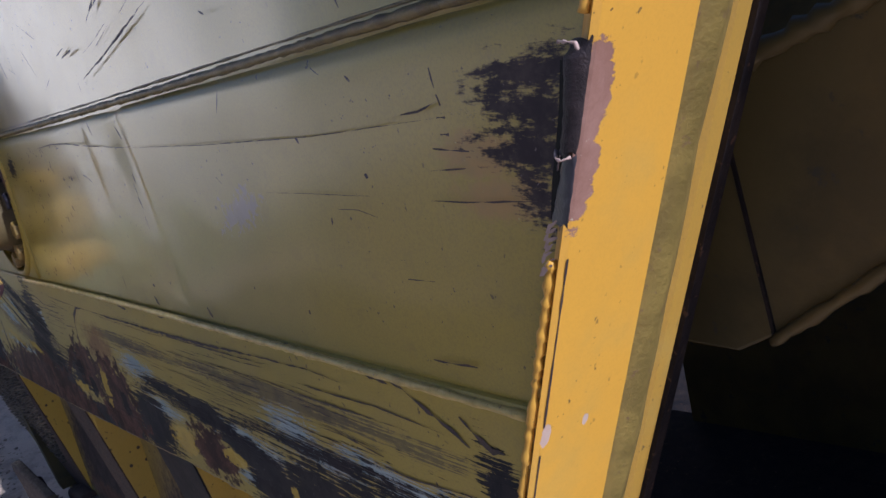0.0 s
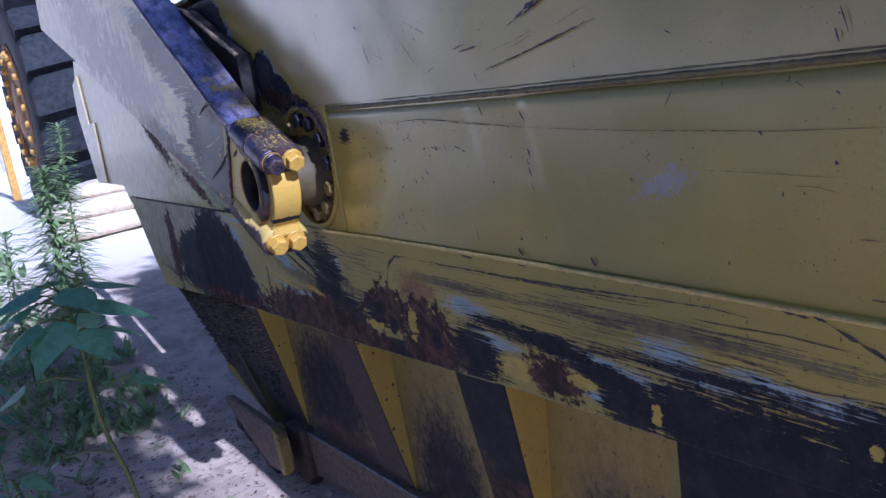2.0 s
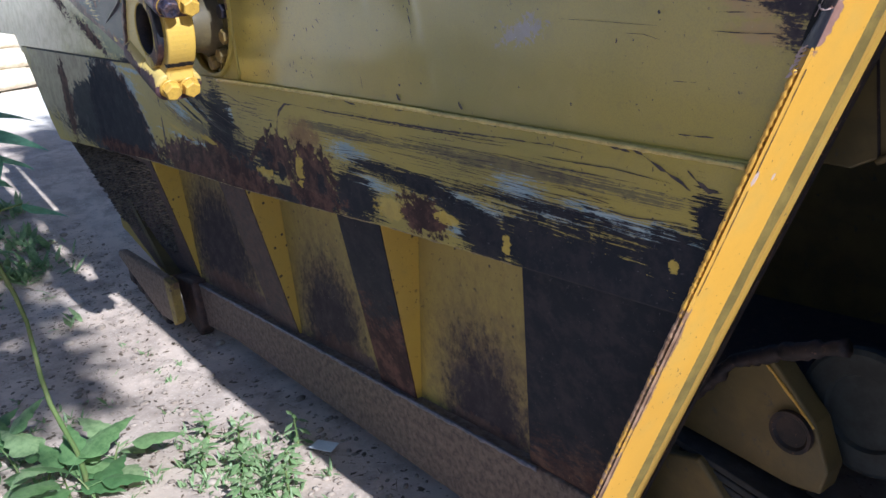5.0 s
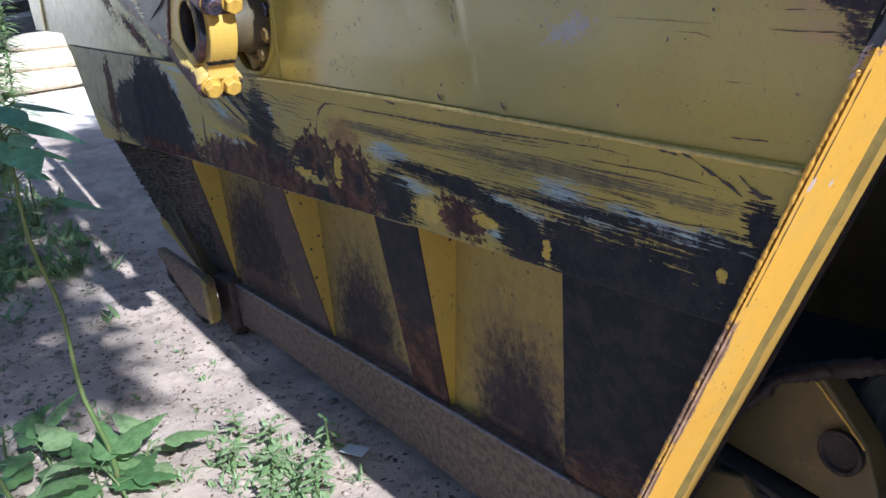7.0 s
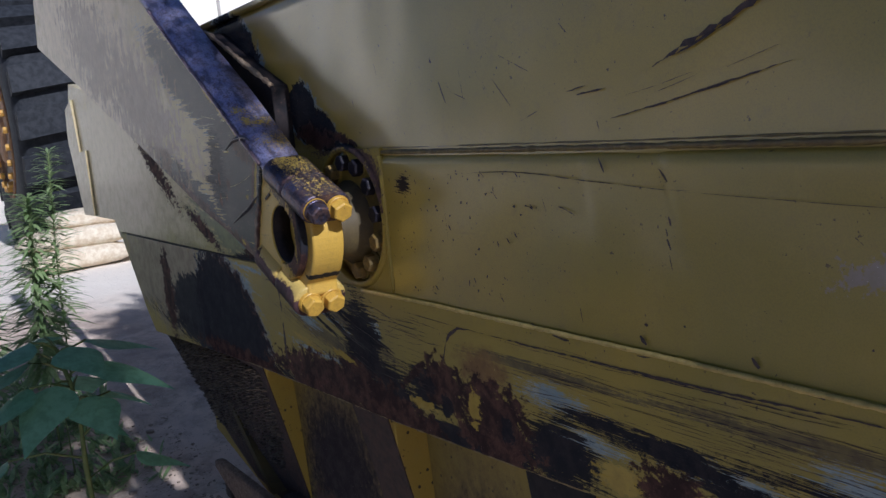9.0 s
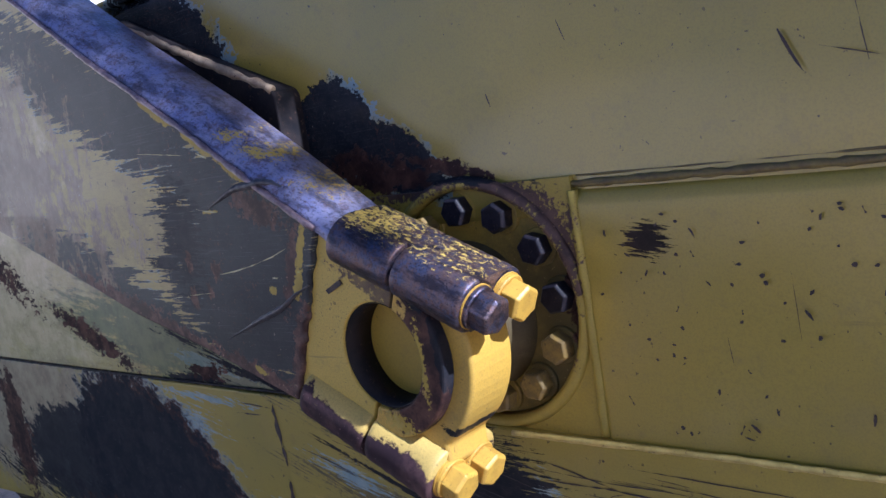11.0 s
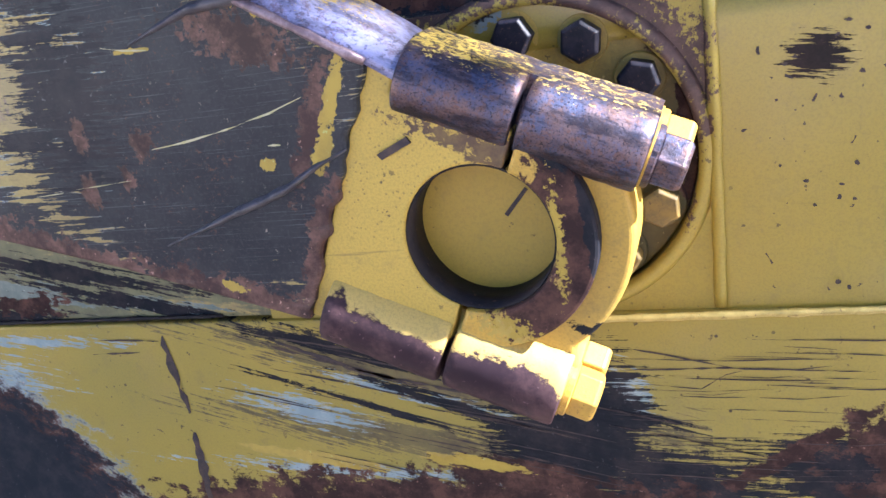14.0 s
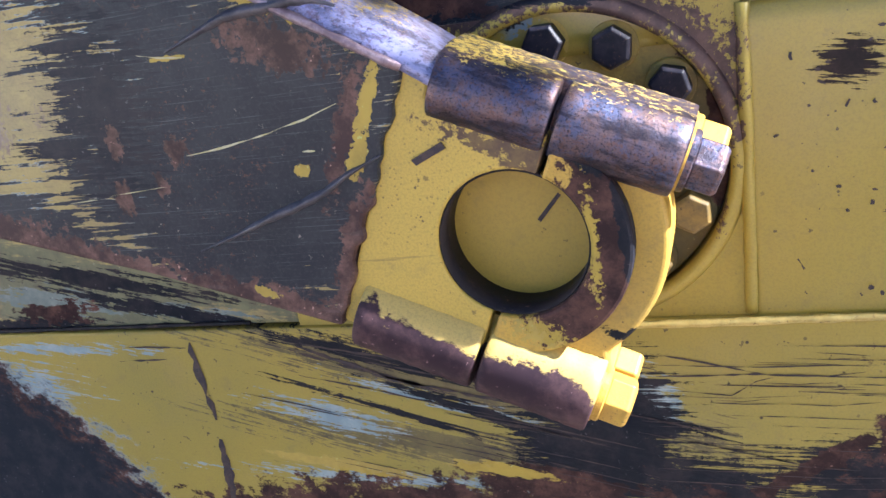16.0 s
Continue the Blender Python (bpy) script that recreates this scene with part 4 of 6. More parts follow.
strip(post, [(lambda z: POST_L(z), 0.05), (lambda z: POST_L(z) + 0.004, -0.004), (lambda z: POST_X(z) - 0.004, -0.014), (lambda z: POST_X(z), -0.009), (lambda z: POST_X(z), 0.104), (lambda z: POST_X(z) - 0.006, 0.110), (lambda z: POST_X(z) - 0.03, 0.13)], ZS)
part("end_post", post, M_POST, bowl, "bright yellow sunlit end post, paint torn at one place")
side = bmesh.new()
strip(side, [(lambda z: POST_X(z) - 0.04, 0.156), (lambda z: POST_X(z) - 0.012, 0.160), (lambda z: POST_X(z) - 0.006, 0.166), (lambda z: POST_X(z) - 0.008, 0.190), (lambda z: POST_X(z) - 0.016, 0.198), (lambda z: POST_X(z) - 0.05, 0.21)], ZS)
part("post_rib", side, M_RIB_SHADED, bowl, "yellow rib behind the post, its shade painted as a duller tone")
edge = bmesh.new()
strip(edge, [(lambda z: POST_X(z) - 0.06, 0.201), (lambda z: POST_X(z) - 0.008, 0.201), (lambda z: POST_X(z) - 0.008, 0.216), (lambda z: POST_X(z) - 0.06, 0.222)], ZS)
part("post_backing", edge, M_DARK, bowl)
# The bead's dark olive stands for the shade lying in the groove.
bead("post_groove_weld", [(POST_X(z) - 0.037, 0.136, z) for z in (-1.1, -0.5, 0.0, 0.5, 0.93)], 0.035, plain("shaded groove paint", (0.145, 0.105, 0.026), (0.215, 0.155, 0.036), 20.0, 0.6, 0.0, 0.4, 0.004, (0.14, 0.09, 0.04)), bowl, 9, "", 0.05, 0.05)
bead("post_weld", [(POST_X(z) - 0.013, -0.012, z) for z in (-0.95, -0.5, -0.2, 0.140)], 0.0042, M_POST, bowl, 15, "ragged yellow weld along the post", 0.005, 0.34)
bead("post_weld", [(POST_X(z) - 0.013, -0.012, z) for z in (0.318, 0.6, 0.9)], 0.0042, M_POST, bowl, 17, "", 0.005, 0.34)
bm = bmesh.new()
for z0, z1 in ((-0.95, -0.30), (-0.25, -0.05), (-0.02, 0.14)):
    prev = None
    k = int((z1 - z0) / 0.012)
    for i in range(k + 1):
        z = z0 + (z1 - z0) * i / k
        w = 0.0011 * (0.4 + rnd.random())
        pair = (bm.verts.new((POST_X(z) + 0.0006, -0.0085 - w, z)), bm.verts.new((POST_X(z) + 0.0006, -0.0085 + w, z)))
        if prev:
            bm.faces.new((prev[0], prev[1], pair[1], pair[0]))
        prev = pair
part("post_crack", bm, M_SCRATCH, bowl, "dark crack along the weld")
# torn flap beside the post
# A near-black solid takes the place of the shade inside the slit.
part("torn_slit", solid([(1.984, 0.290), (1.989, 0.289), (1.981, 0.245), (1.968, 0.205), (1.941, 0.172), (1.950, 0.200), (1.962, 0.228), (1.974, 0.258)], -0.0055, 0.01, 0.0), plain("gap", (0.004, 0.004, 0.005), (0.006, 0.006, 0.006), 20), bowl, "torn slit, the dark inside it painted near black")


def flap(name, z0, z1, left, depth, mat, label, seed):
    """A bent tongue of plate between the slit and the post's edge, curled forward."""
    bm = bmesh.new()
    k = random.Random(seed)
    rows = []
    for i in range(17):
        t = i / 16
        z = z0 + (z1 - z0) * t
        xs, xe = left(z) + k.uniform(-0.0008, 0.0008), POST_X(z) + 0.004
        d = depth(t)
        rows.append([bm.verts.new((xs + (xe - xs) * f, -0.0064 - d * g - 0.0115 * f + 0.0012 * noise.noise((f * 4, z * 120, seed)), z + 0.003 * f * k.uniform(-1, 1) * (1 if i in (0, 16) else 0)))
                     for f, g in ((0.0, 0.05), (0.06, 0.45), (0.2, 0.85), (0.42, 1.0), (0.66, 0.85), (0.86, 0.45), (0.97, 0.2), (1.0, 0.0))])
    for a, b in zip(rows, rows[1:]):
        for i in range(7):
            bm.faces.new((a[i], a[i + 1], b[i + 1], b[i]))
    return part(name, bm, mat, bowl, label, True)


SLIT = lambda z: 1.941 + (z - 0.172) * 0.45 + 0.006 * math.sin(math.pi * min(1, max(0, (z - 0.172) / 0.118)))
flap("torn_flap", 0.224, 0.302, SLIT, lambda t: 0.012 * (0.75 + 0.3 * t) if t < 0.93 else 0.004, plain("torn black steel", (0.020, 0.017, 0.020), (0.045, 0.034, 0.038), 60.0, 0.5, 0.0, 0.6, 0.004, (0.05, 0.035, 0.035)), "curled flap of black torn steel", 51)
flap("torn_flap", 0.169, 0.223, lambda z: SLIT(z) + 0.002, lambda t: 0.002 + 0.005 * t, plain("blue bent steel", (0.030, 0.032, 0.048), (0.05, 0.05, 0.068), 40.0, 0.42, 0.2, 0.3, 0.003), "bent flap of blue-grey bare steel", 52)
M_TORN = plain("bright torn edge", (0.34, 0.23, 0.20), (0.45, 0.33, 0.30), 90.0, 0.5)
bead("torn_edge", [(1.970, -0.014, 0.2265), (1.977, -0.022, 0.2225), (1.984, -0.025, 0.221), (1.990, -0.020, 0.2225)], 0.0012, M_TORN, bowl, 53, "bright torn edge", 0.003, 0.6)
bead("torn_edge", [(1.995, -0.015, 0.303), (2.005, -0.020, 0.302), (2.016, -0.021, 0.300), (2.018, -0.020, 0.288)], 0.0010, M_TORN, bowl, 54, "", 0.003, 0.7)
bead("torn_edge", [(SLIT(z) - 0.004, -0.0055, z) for z in (0.252, 0.24, 0.225, 0.21)], 0.0007, M_TORN, bowl, 55, "", 0.003, 0.6)
bm = bmesh.new()
rk = random.Random(56)
for i in range(7):
    z = 0.163 - 0.006 * i
    ribbon(bm, [(POST_L(z) + 0.001 + rk.uniform(0, 0.003), z), (POST_L(z) + 0.009, z + 0.006), (POST_L(z) + 0.016 + rk.uniform(0, 0.004), z + 0.010)], 0.007, -0.0165)
tagged(part("chatter_pattern", bm, M_TORN, bowl), "row of short bright chatter cuts", kind="stuff")

# scratches
def mid_marks():
    bm = bmesh.new()
    for pts, w in (([(0.406, 0.319), (0.55, 0.322), (0.663, 0.316), (0.75, 0.307), (0.98, 0.289), (1.04, 0.288)], 0.0035), ([(1.0, 0.287), (1.3, 0.272), (1.6, 0.262), (1.83, 0.262)], 0.0022),
                   ([(0.605, 0.252), (0.630, 0.249)], 0.013), ([(0.71, 0.252), (0.735, 0.246), (0.755, 0.236)], 0.009), ([(0.99, 0.243), (0.995, 0.228)], 0.009), ([(0.983, 0.222), (0.986, 0.210)], 0.007), ([(0.985, 0.205), (0.992, 0.186)], 0.009), ([(0.987, 0.180), (0.992, 0.150)], 0.003),
                   ([(0.832, 0.345), (0.844, 0.319)], 0.007), ([(0.975, 0.325), (0.993, 0.302)], 0.008), ([(1.402, 0.334), (1.381, 0.307)], 0.004), ([(1.831, 0.305), (1.832, 0.287)], 0.004), ([(1.833, 0.282), (1.835, 0.272)], 0.006), ([(1.826, 0.262), (1.838, 0.261)], 0.007), ([(1.826, 0.247), (1.838, 0.246)], 0.009),
                   ([(1.774, 0.269), (1.80, 0.270), (1.836, 0.277)], 0.004), ([(1.86, 0.23), (1.81, 0.236)], 0.004), ([(1.85, 0.216), (1.80, 0.216)], 0.003), ([(1.72, 0.108), (1.765, 0.108)], 0.003), ([(1.73, 0.022), (1.80, 0.024)], 0.005),
                   ([(1.145, 0.026), (1.156, 0.010)], 0.016), ([(0.905, 0.024), (0.92, 0.010)], 0.014), ([(0.59, 0.0), (0.615, -0.006)], 0.014), ([(1.79, 0.188), (1.85, 0.186), (1.93, 0.186)], 0.003), ([(0.662, 0.269), (0.672, 0.240)], 0.003), ([(0.750, 0.055), (0.754, 0.028)], 0.005), ([(0.50, 0.275), (0.512, 0.262)], 0.004), ([(1.637, 0.331), (1.65, 0.322)], 0.003),
                   ([(1.455, 0.203), (1.55, 0.200), (1.692, 0.194)], 0.0016), ([(1.619, 0.181), (1.66, 0.180), (1.693, 0.172)], 0.0018), ([(0.456, 0.323), (0.47, 0.310)], 0.005), ([(0.621, 0.256), (0.628, 0.248)], 0.005), ([(0.21, 0.16), (0.214, 0.12)], 0.0018), ([(0.30, 0.245), (0.303, 0.16)], 0.0014), ([(0.19, 0.235), (0.197, 0.228)], 0.004)):
        ribbon(bm, pts, w, -0.0052)
    # small upright nicks, thickest beside the flange
    rnd = random.Random(23)
    for k in range(106):
        x, z = (0.03 + 0.62 * rnd.random() ** 1.3 if k < 95 else rnd.uniform(0.5, 1.75)), rnd.uniform(0.015, 0.325)
        ln, a = rnd.choice((0.003, 0.004, 0.004, 0.006, 0.006, 0.009, 0.015)), rnd.gauss(1.75, 0.45)
        ribbon(bm, [(x, z), (x + ln * math.cos(a), z + ln * math.sin(a))], rnd.uniform(0.007, 0.014) if ln < 0.008 else 0.007, -0.0056)
    return bm


def upper_marks():
    bm = bmesh.new()
    for pts, w in (([(0.966, 0.494), (1.04, 0.522), (1.131, 0.552), (1.25, 0.60)], 0.018), ([(1.02, 0.508), (1.14, 0.548)], 0.008), ([(0.860, 0.414), (1.0, 0.435), (1.077, 0.448), (1.232, 0.476)], 0.007),
                   ([(0.95, 0.447), (1.0, 0.458), (1.06, 0.472)], 0.002), ([(0.776, 0.462), (0.82, 0.466), (0.858, 0.469)], 0.007), ([(0.750, 0.470), (0.80, 0.477)], 0.006), ([(0.90, 0.452), (0.972, 0.462), (1.05, 0.477)], 0.0022), ([(1.12, 0.478), (1.21, 0.500)], 0.002),
                   ([(0.313, 0.528), (0.325, 0.50), (0.338, 0.475)], 0.007), ([(0.398, 0.551), (0.407, 0.477)], 0.003), ([(0.518, 0.515), (0.577, 0.453)], 0.004),
                   ([(0.285, 0.584), (0.291, 0.572)], 0.014), ([(0.742, 0.597), (0.760, 0.578)], 0.005), ([(1.707, 0.425), (1.716, 0.390)], 0.004), ([(0.825, 0.412), (0.83, 0.392)], 0.005), ([(1.391, 0.432), (1.404, 0.426)], 0.006), ([(1.697, 0.397), (1.702, 0.378)], 0.005),
                   ([(0.549, 0.56), (0.642, 0.518)], 0.003), ([(0.357, 0.502), (0.42, 0.480)], 0.003), ([(0.605, 0.424), (0.66, 0.440)], 0.003), ([(0.02, 0.60), (0.03, 0.57)], 0.004), ([(-0.12, 0.52), (-0.115, 0.50)], 0.004)):
        ribbon(bm, pts, w, 0.0045)
    return bm


def lower_marks():
    bm = bmesh.new()
    rnd = random.Random(11)
    for pts, w in (([(0.225, -0.15), (0.240, -0.11), (0.265, -0.074), (0.305, -0.052), (0.36, -0.047)], 0.014), ([(0.33, -0.048), (0.56, -0.049), (0.837, -0.047), (1.066, -0.044), (1.259, -0.037), (1.438, -0.033), (1.52, -0.038)], 0.008), ([(0.75, -0.050), (1.0, -0.050), (1.30, -0.046)], 0.005),
                   ([(0.903, -0.103), (1.123, -0.097), (1.342, -0.089)], 0.004), ([(1.257, -0.072), (1.421, -0.076), (1.563, -0.075), (1.651, -0.075)], 0.0045), ([(1.422, -0.060), (1.589, -0.056), (1.720, -0.063)], 0.004), ([(1.309, -0.082), (1.550, -0.087)], 0.003), ([(1.466, -0.113), (1.577, -0.124)], 0.005), ([(1.494, -0.134), (1.628, -0.139), (1.745, -0.129)], 0.005),
                   ([(1.575, -0.013), (1.61, -0.012), (1.645, -0.016), (1.686, -0.036), (1.742, -0.059), (1.757, -0.070)], 0.013), ([(1.752, -0.035), (1.768, -0.050), (1.795, -0.064), (1.812, -0.062)], 0.012), ([(1.822, -0.015), (1.851, -0.019)], 0.010), ([(1.58, -0.016), (1.63, -0.020)], 0.014), ([(0.66, -0.014), (0.71, -0.017)], 0.010), ([(1.24, -0.012), (1.27, -0.014)], 0.009), ([(0.895, -0.014), (0.93, -0.013)], 0.008),
                   ([(-0.812, -0.024), (-0.809, -0.07), (-0.806, -0.115), (-0.800, -0.160)], 0.026), ([(-0.806, -0.195), (-0.809, -0.26), (-0.811, -0.33)], 0.030), ([(-0.645, -0.028), (-0.52, -0.075), (-0.396, -0.114)], 0.012),
                   ([(-0.70, -0.02), (-0.5, -0.085), (-0.25, -0.14)], 0.010), ([(-0.65, -0.025), (-0.45, -0.06), (-0.2, -0.085)], 0.008), ([(-0.142, -0.085), (-0.002, -0.082), (0.169, -0.088)], 0.005), ([(0.033, -0.043), (0.169, -0.046), (0.30, -0.048)], 0.003), ([(-0.12, -0.068), (0.0, -0.072), (0.11, -0.070)], 0.003), ([(-0.10, -0.105), (-0.03, -0.112), (0.0, -0.092), (0.02, -0.086)], 0.003), ([(-0.93, -0.03), (-0.82, -0.033)], 0.006), ([(-0.95, -0.055), (-0.86, -0.052)], 0.006)):
        ribbon(bm, pts, w, -0.0072)
    for i in range(70):
        x = rnd.uniform(0.35, 1.45)
        z = -0.035 - rnd.random() ** 0.7 * 0.13
        n = min(rnd.uniform(0.06, 0.32), 1.74 - x)
        ribbon(bm, [(x, z), (x + n * 0.5, z + n * rnd.uniform(-0.02, 0.015)), (x + n, z + n * rnd.uniform(-0.03, 0.02))], rnd.uniform(0.0008, 0.0030), -0.0070)
    for i in range(34):
        x = rnd.uniform(-0.75, -0.15)
        z = -0.04 - rnd.random() * 0.2
        n = rnd.uniform(0.06, 0.25)
        ribbon(bm, [(x, z), (x + n * 0.5, z - n * 0.10), (x + n, z - n * 0.22)], rnd.uniform(0.0012, 0.005), -0.0070)
    for i in range(34):
        x = rnd.uniform(-0.16, 0.1)
        z = -0.045 - rnd.random() * 0.2
        n = rnd.uniform(0.05, 0.2)
        ribbon(bm, [(x, z), (x + n * 0.5, z - 0.002), (x + n, z + rnd.uniform(-0.008, 0.004))], rnd.uniform(0.001, 0.003), -0.0070)
    return bm


tagged(part("scratch_pattern", mid_marks(), M_SCRATCH, bowl), "dark scratches and gouges in the middle plate", kind="stuff")
tagged(part("scratch_pattern", upper_marks(), M_SCRATCH, bowl), "dark scratches and gouges in the upper plate", kind="stuff")
tagged(part("scratch_pattern", lower_marks(), M_SCRATCH, bowl), "long dark scrape lines in the lower plate", kind="stuff")

# trunnion flange with its bolt ring
part("weld_ring", lathe([(-0.012, 0.1845), (0.003, 0.1855), (0.0075, 0.189), (0.0085, 0.194), (0.005, 0.201), (-0.001, 0.207)], (0, -1, 0), (FC[0], 0.002, FC[1]), 72, True), M_RING, bowl, "rusty worn rim of the sunk flange", True)
flange = part("flange_plate", lathe([(-0.045, 0.1845), (-0.020, 0.1845), (-0.018, 0.182), (-0.018, 0.05), (-0.018, 0.002)], (0, -1, 0), (FC[0], 0.0, FC[1]), 72), M_FLANGE, bowl, "round yellow flange plate with a ring of bolts", False)
for k in range(12):
    a = radians(95 - 30 * k)
    if k in (7, 8, 9):
        continue
    black = k < 4
    hex_bolt("flange_bolt", (FC[0] + 0.153 * math.cos(a), 0.012, FC[1] + 0.153 * math.sin(a)), (0, -1, 0), 0.043, 0.026, M_BOLT_B if black else M_BOLT_D, flange, 1.2, 0.4 * k, M_FLANGE)

# black fin plate on the wall behind the arm
part("fin_plate", solid([(-1.75, 1.02), (-1.32, 0.865), (-1.07, 0.825), (-0.77, 0.690), (-0.555, 0.597), (-0.548, 0.585), (-0.552, 0.40), (-1.75, 0.40)], -0.045, 0.03, 0.004), M_DARK, bowl, "black worn fin plate with a bright torn edge")
bead("fin_edge", [(-1.32, -0.040, 0.868), (-1.07, -0.042, 0.828), (-0.77, -0.042, 0.693), (-0.556, -0.042, 0.600)], 0.0075, plain("torn bright fin edge", (0.30, 0.21, 0.14), (0.50, 0.38, 0.25), 40.0, 0.4, 0.2, 0.5, 0.004, (0.10, 0.06, 0.05)), bowl, 21, "bright torn edge of the fin", 0.02, 0.4)

# the body behind: top rim, far side and shaded machinery
part("top_rim", solid([(-1.35, 0.862), (POST_L(0.87), 0.862), (POST_L(0.87), 0.885), (-1.35, 0.885)], 0.004, 0.06, 0.008, 3), M_UPPER, bowl)
# Unseen cross wall, added only to shade the ground before the bowl.
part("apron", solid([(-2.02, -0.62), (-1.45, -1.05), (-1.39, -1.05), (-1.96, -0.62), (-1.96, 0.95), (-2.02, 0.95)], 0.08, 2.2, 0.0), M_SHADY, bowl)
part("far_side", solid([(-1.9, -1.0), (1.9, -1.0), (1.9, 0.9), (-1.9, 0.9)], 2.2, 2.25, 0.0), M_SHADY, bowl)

# shaded bay beyond the post
bay = thing("machine_bay", (2.6, 0.5, -1.0), "olive machine bay behind the post, its shade painted in dark", "machine frame")
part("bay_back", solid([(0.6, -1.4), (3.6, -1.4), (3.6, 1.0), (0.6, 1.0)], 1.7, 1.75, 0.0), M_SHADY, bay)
# Roof, side and end walls are added out of view to keep light out.
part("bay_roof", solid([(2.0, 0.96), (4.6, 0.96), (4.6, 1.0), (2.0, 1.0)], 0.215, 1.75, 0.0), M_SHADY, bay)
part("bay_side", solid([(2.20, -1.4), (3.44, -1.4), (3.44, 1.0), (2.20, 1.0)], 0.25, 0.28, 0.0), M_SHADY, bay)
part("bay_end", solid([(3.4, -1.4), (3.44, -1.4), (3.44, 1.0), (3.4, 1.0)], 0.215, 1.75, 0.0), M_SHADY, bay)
part("bay_plate", solid([(1.60, 0.5), (1.60, -0.085), (1.835, -0.095), (1.885, -0.07), (2.04, 0.03), (2.6, 0.40), (2.6, 0.80), (2.04, 0.28), (1.90, 0.24)], 0.34, 0.36, 0.004), M_SHADY, bay, "olive plate darkened for shade, with a welded lower edge")
# Thin dark strip that draws the shade line of the plate's crease.
part("bay_plate_fold", solid([(1.862, 0.20), (1.866, 0.20), (1.890, -0.07), (1.886, -0.07)], 0.336, 0.345, 0.0), M_DARK, bay)
bead("bay_weld", [(1.885, 0.335, -0.075), (2.03, 0.335, 0.022), (2.5, 0.335, 0.33)], 0.007, M_SHADY, bay, 31)
bead("bay_weld", [(1.90, 0.335, 0.235), (2.05, 0.335, 0.285), (2.5, 0.335, 0.62)], 0.012, M_SHADY, bay, 32)
lug = part("pin_lug", solid([(1.44, -0.775), (1.50, -0.69), (1.62, -0.555), (1.70, -0.525), (1.80, -0.635), (1.835, -0.735), (1.82, -0.795), (1.75, -0.805)], 0.34, 0.40, 0.006), M_SHADY, bay, "yellow lug darkened for shade, with a dark pin")
part("pin", lathe([(0.0, 0.048), (0.012, 0.048), (0.012, 0.040), (0.006, 0.034), (0.006, 0.002)], (0, -1, 0), (1.755, 0.336, -0.668), 36), M_DARK, lug, "dark round pin")
bead("lug_weld", [(1.43, 0.33, -0.77), (1.50, 0.33, -0.685), (1.61, 0.33, -0.555), (1.72, 0.33, -0.495), (1.86, 0.33, -0.44)], 0.017, M_DARK, bay, 35)
bead("lug_edge", [(1.685, 0.338, -0.535), (1.755, 0.338, -0.60), (1.80, 0.338, -0.645)], 0.0028, M_BOLT_Y, bay, 36)
part("grey_disc", lathe([(0.0, 0.14), (0.02, 0.14), (0.025, 0.13), (0.025, 0.085), (0.015, 0.08), (0.015, 0.002)], (0, -1, 0), (1.86, 0.44, -0.62), 48), plain("grey worn disc", (0.016, 0.019, 0.021), (0.034, 0.040, 0.043), 12, 0.6), bay, "grey worn disc")
for i in range(3):
    part("leaf_spring", solid([(1.44 + 0.05 * i, -0.80 - 0.028 * i), (2.3, -0.93 - 0.030 * i), (2.3, -0.915 - 0.030 * i), (1.44 + 0.05 * i, -0.782 - 0.028 * i)], 0.30, 0.38, 0.003), M_TYRE, bay, "dark flat spring bar")
part("lower_bracket", solid([(1.36, -1.0), (1.40, -0.84), (1.56, -0.80), (1.64, -0.88), (1.50, -1.02)], 0.28, 0.34, 0.006), M_SHADY, bay)
settle(bay)

# ---------- the draft arm ----------
C = Vector((-0.230, 0, 0.175))
TURN = radians(24)
U, V = Vector((math.cos(TURN), 0, -math.sin(TURN))), Vector((math.sin(TURN), 0, math.cos(TURN)))
Y0, YB = -0.205, -0.100


def loc(u, v, y=0.0):
    p = C + U * u + V * v
    return Vector((p.x, y, p.z))


def flat(pts):
    return [(loc(u, v).x, loc(u, v).z) for u, v in pts]


arm = thing("draft_arm", (0, 0, 0), "worn steel scraper draft arm ending in a split bearing", "draft arm")


def arc(r, a0, a1, k):
    return [(r * math.cos(radians(a0 + (a1 - a0) * i / k)), r * math.sin(radians(a0 + (a1 - a0) * i / k))) for i in range(k + 1)]


# web plate, slightly proud, with ragged burnt end
rnd = random.Random(3)
WEB_TOP = [(-0.100, 0.135), (-0.125, 0.140), (-0.157, 0.146), (-0.30, 0.165), (-0.493, 0.196), (-0.80, 0.236), (-1.193, 0.300), (-2.0, 0.40), (-3.4, 0.56)]
WEB_LOW = [(-3.4, -0.52), (-2.41, -0.405), (-1.264, -0.283), (-0.632, -0.226), (-0.40, -0.190), (-0.157, -0.163)]
end = [(-0.157 + rnd.uniform(-0.006, 0.006), -0.163 + 0.313 * i / 22) for i in range(1, 22)]
part("web", solid(flat(WEB_TOP[2:] + WEB_LOW + end), Y0, YB, 0.005), M_WEB, arm, "black worn web plate with yellow paint remnants")
# rubbed sloping top of the arm
bm = bmesh.new()
prof = []
for u, v in WEB_TOP:
    k = min(1.0, 0.55 + max(0.0, -u - 0.1) * 1.6)
    prof.append([bm.verts.new(loc(u, v - 0.004, Y0 - 0.001)), bm.verts.new(loc(u, v + 0.010, Y0 + 0.010)), bm.verts.new(loc(u, v + 0.034 * k, Y0 + 0.045)), bm.verts.new(loc(u, v + 0.038 * k, YB + 0.005)), bm.verts.new(loc(u, v - 0.004, YB + 0.005))])
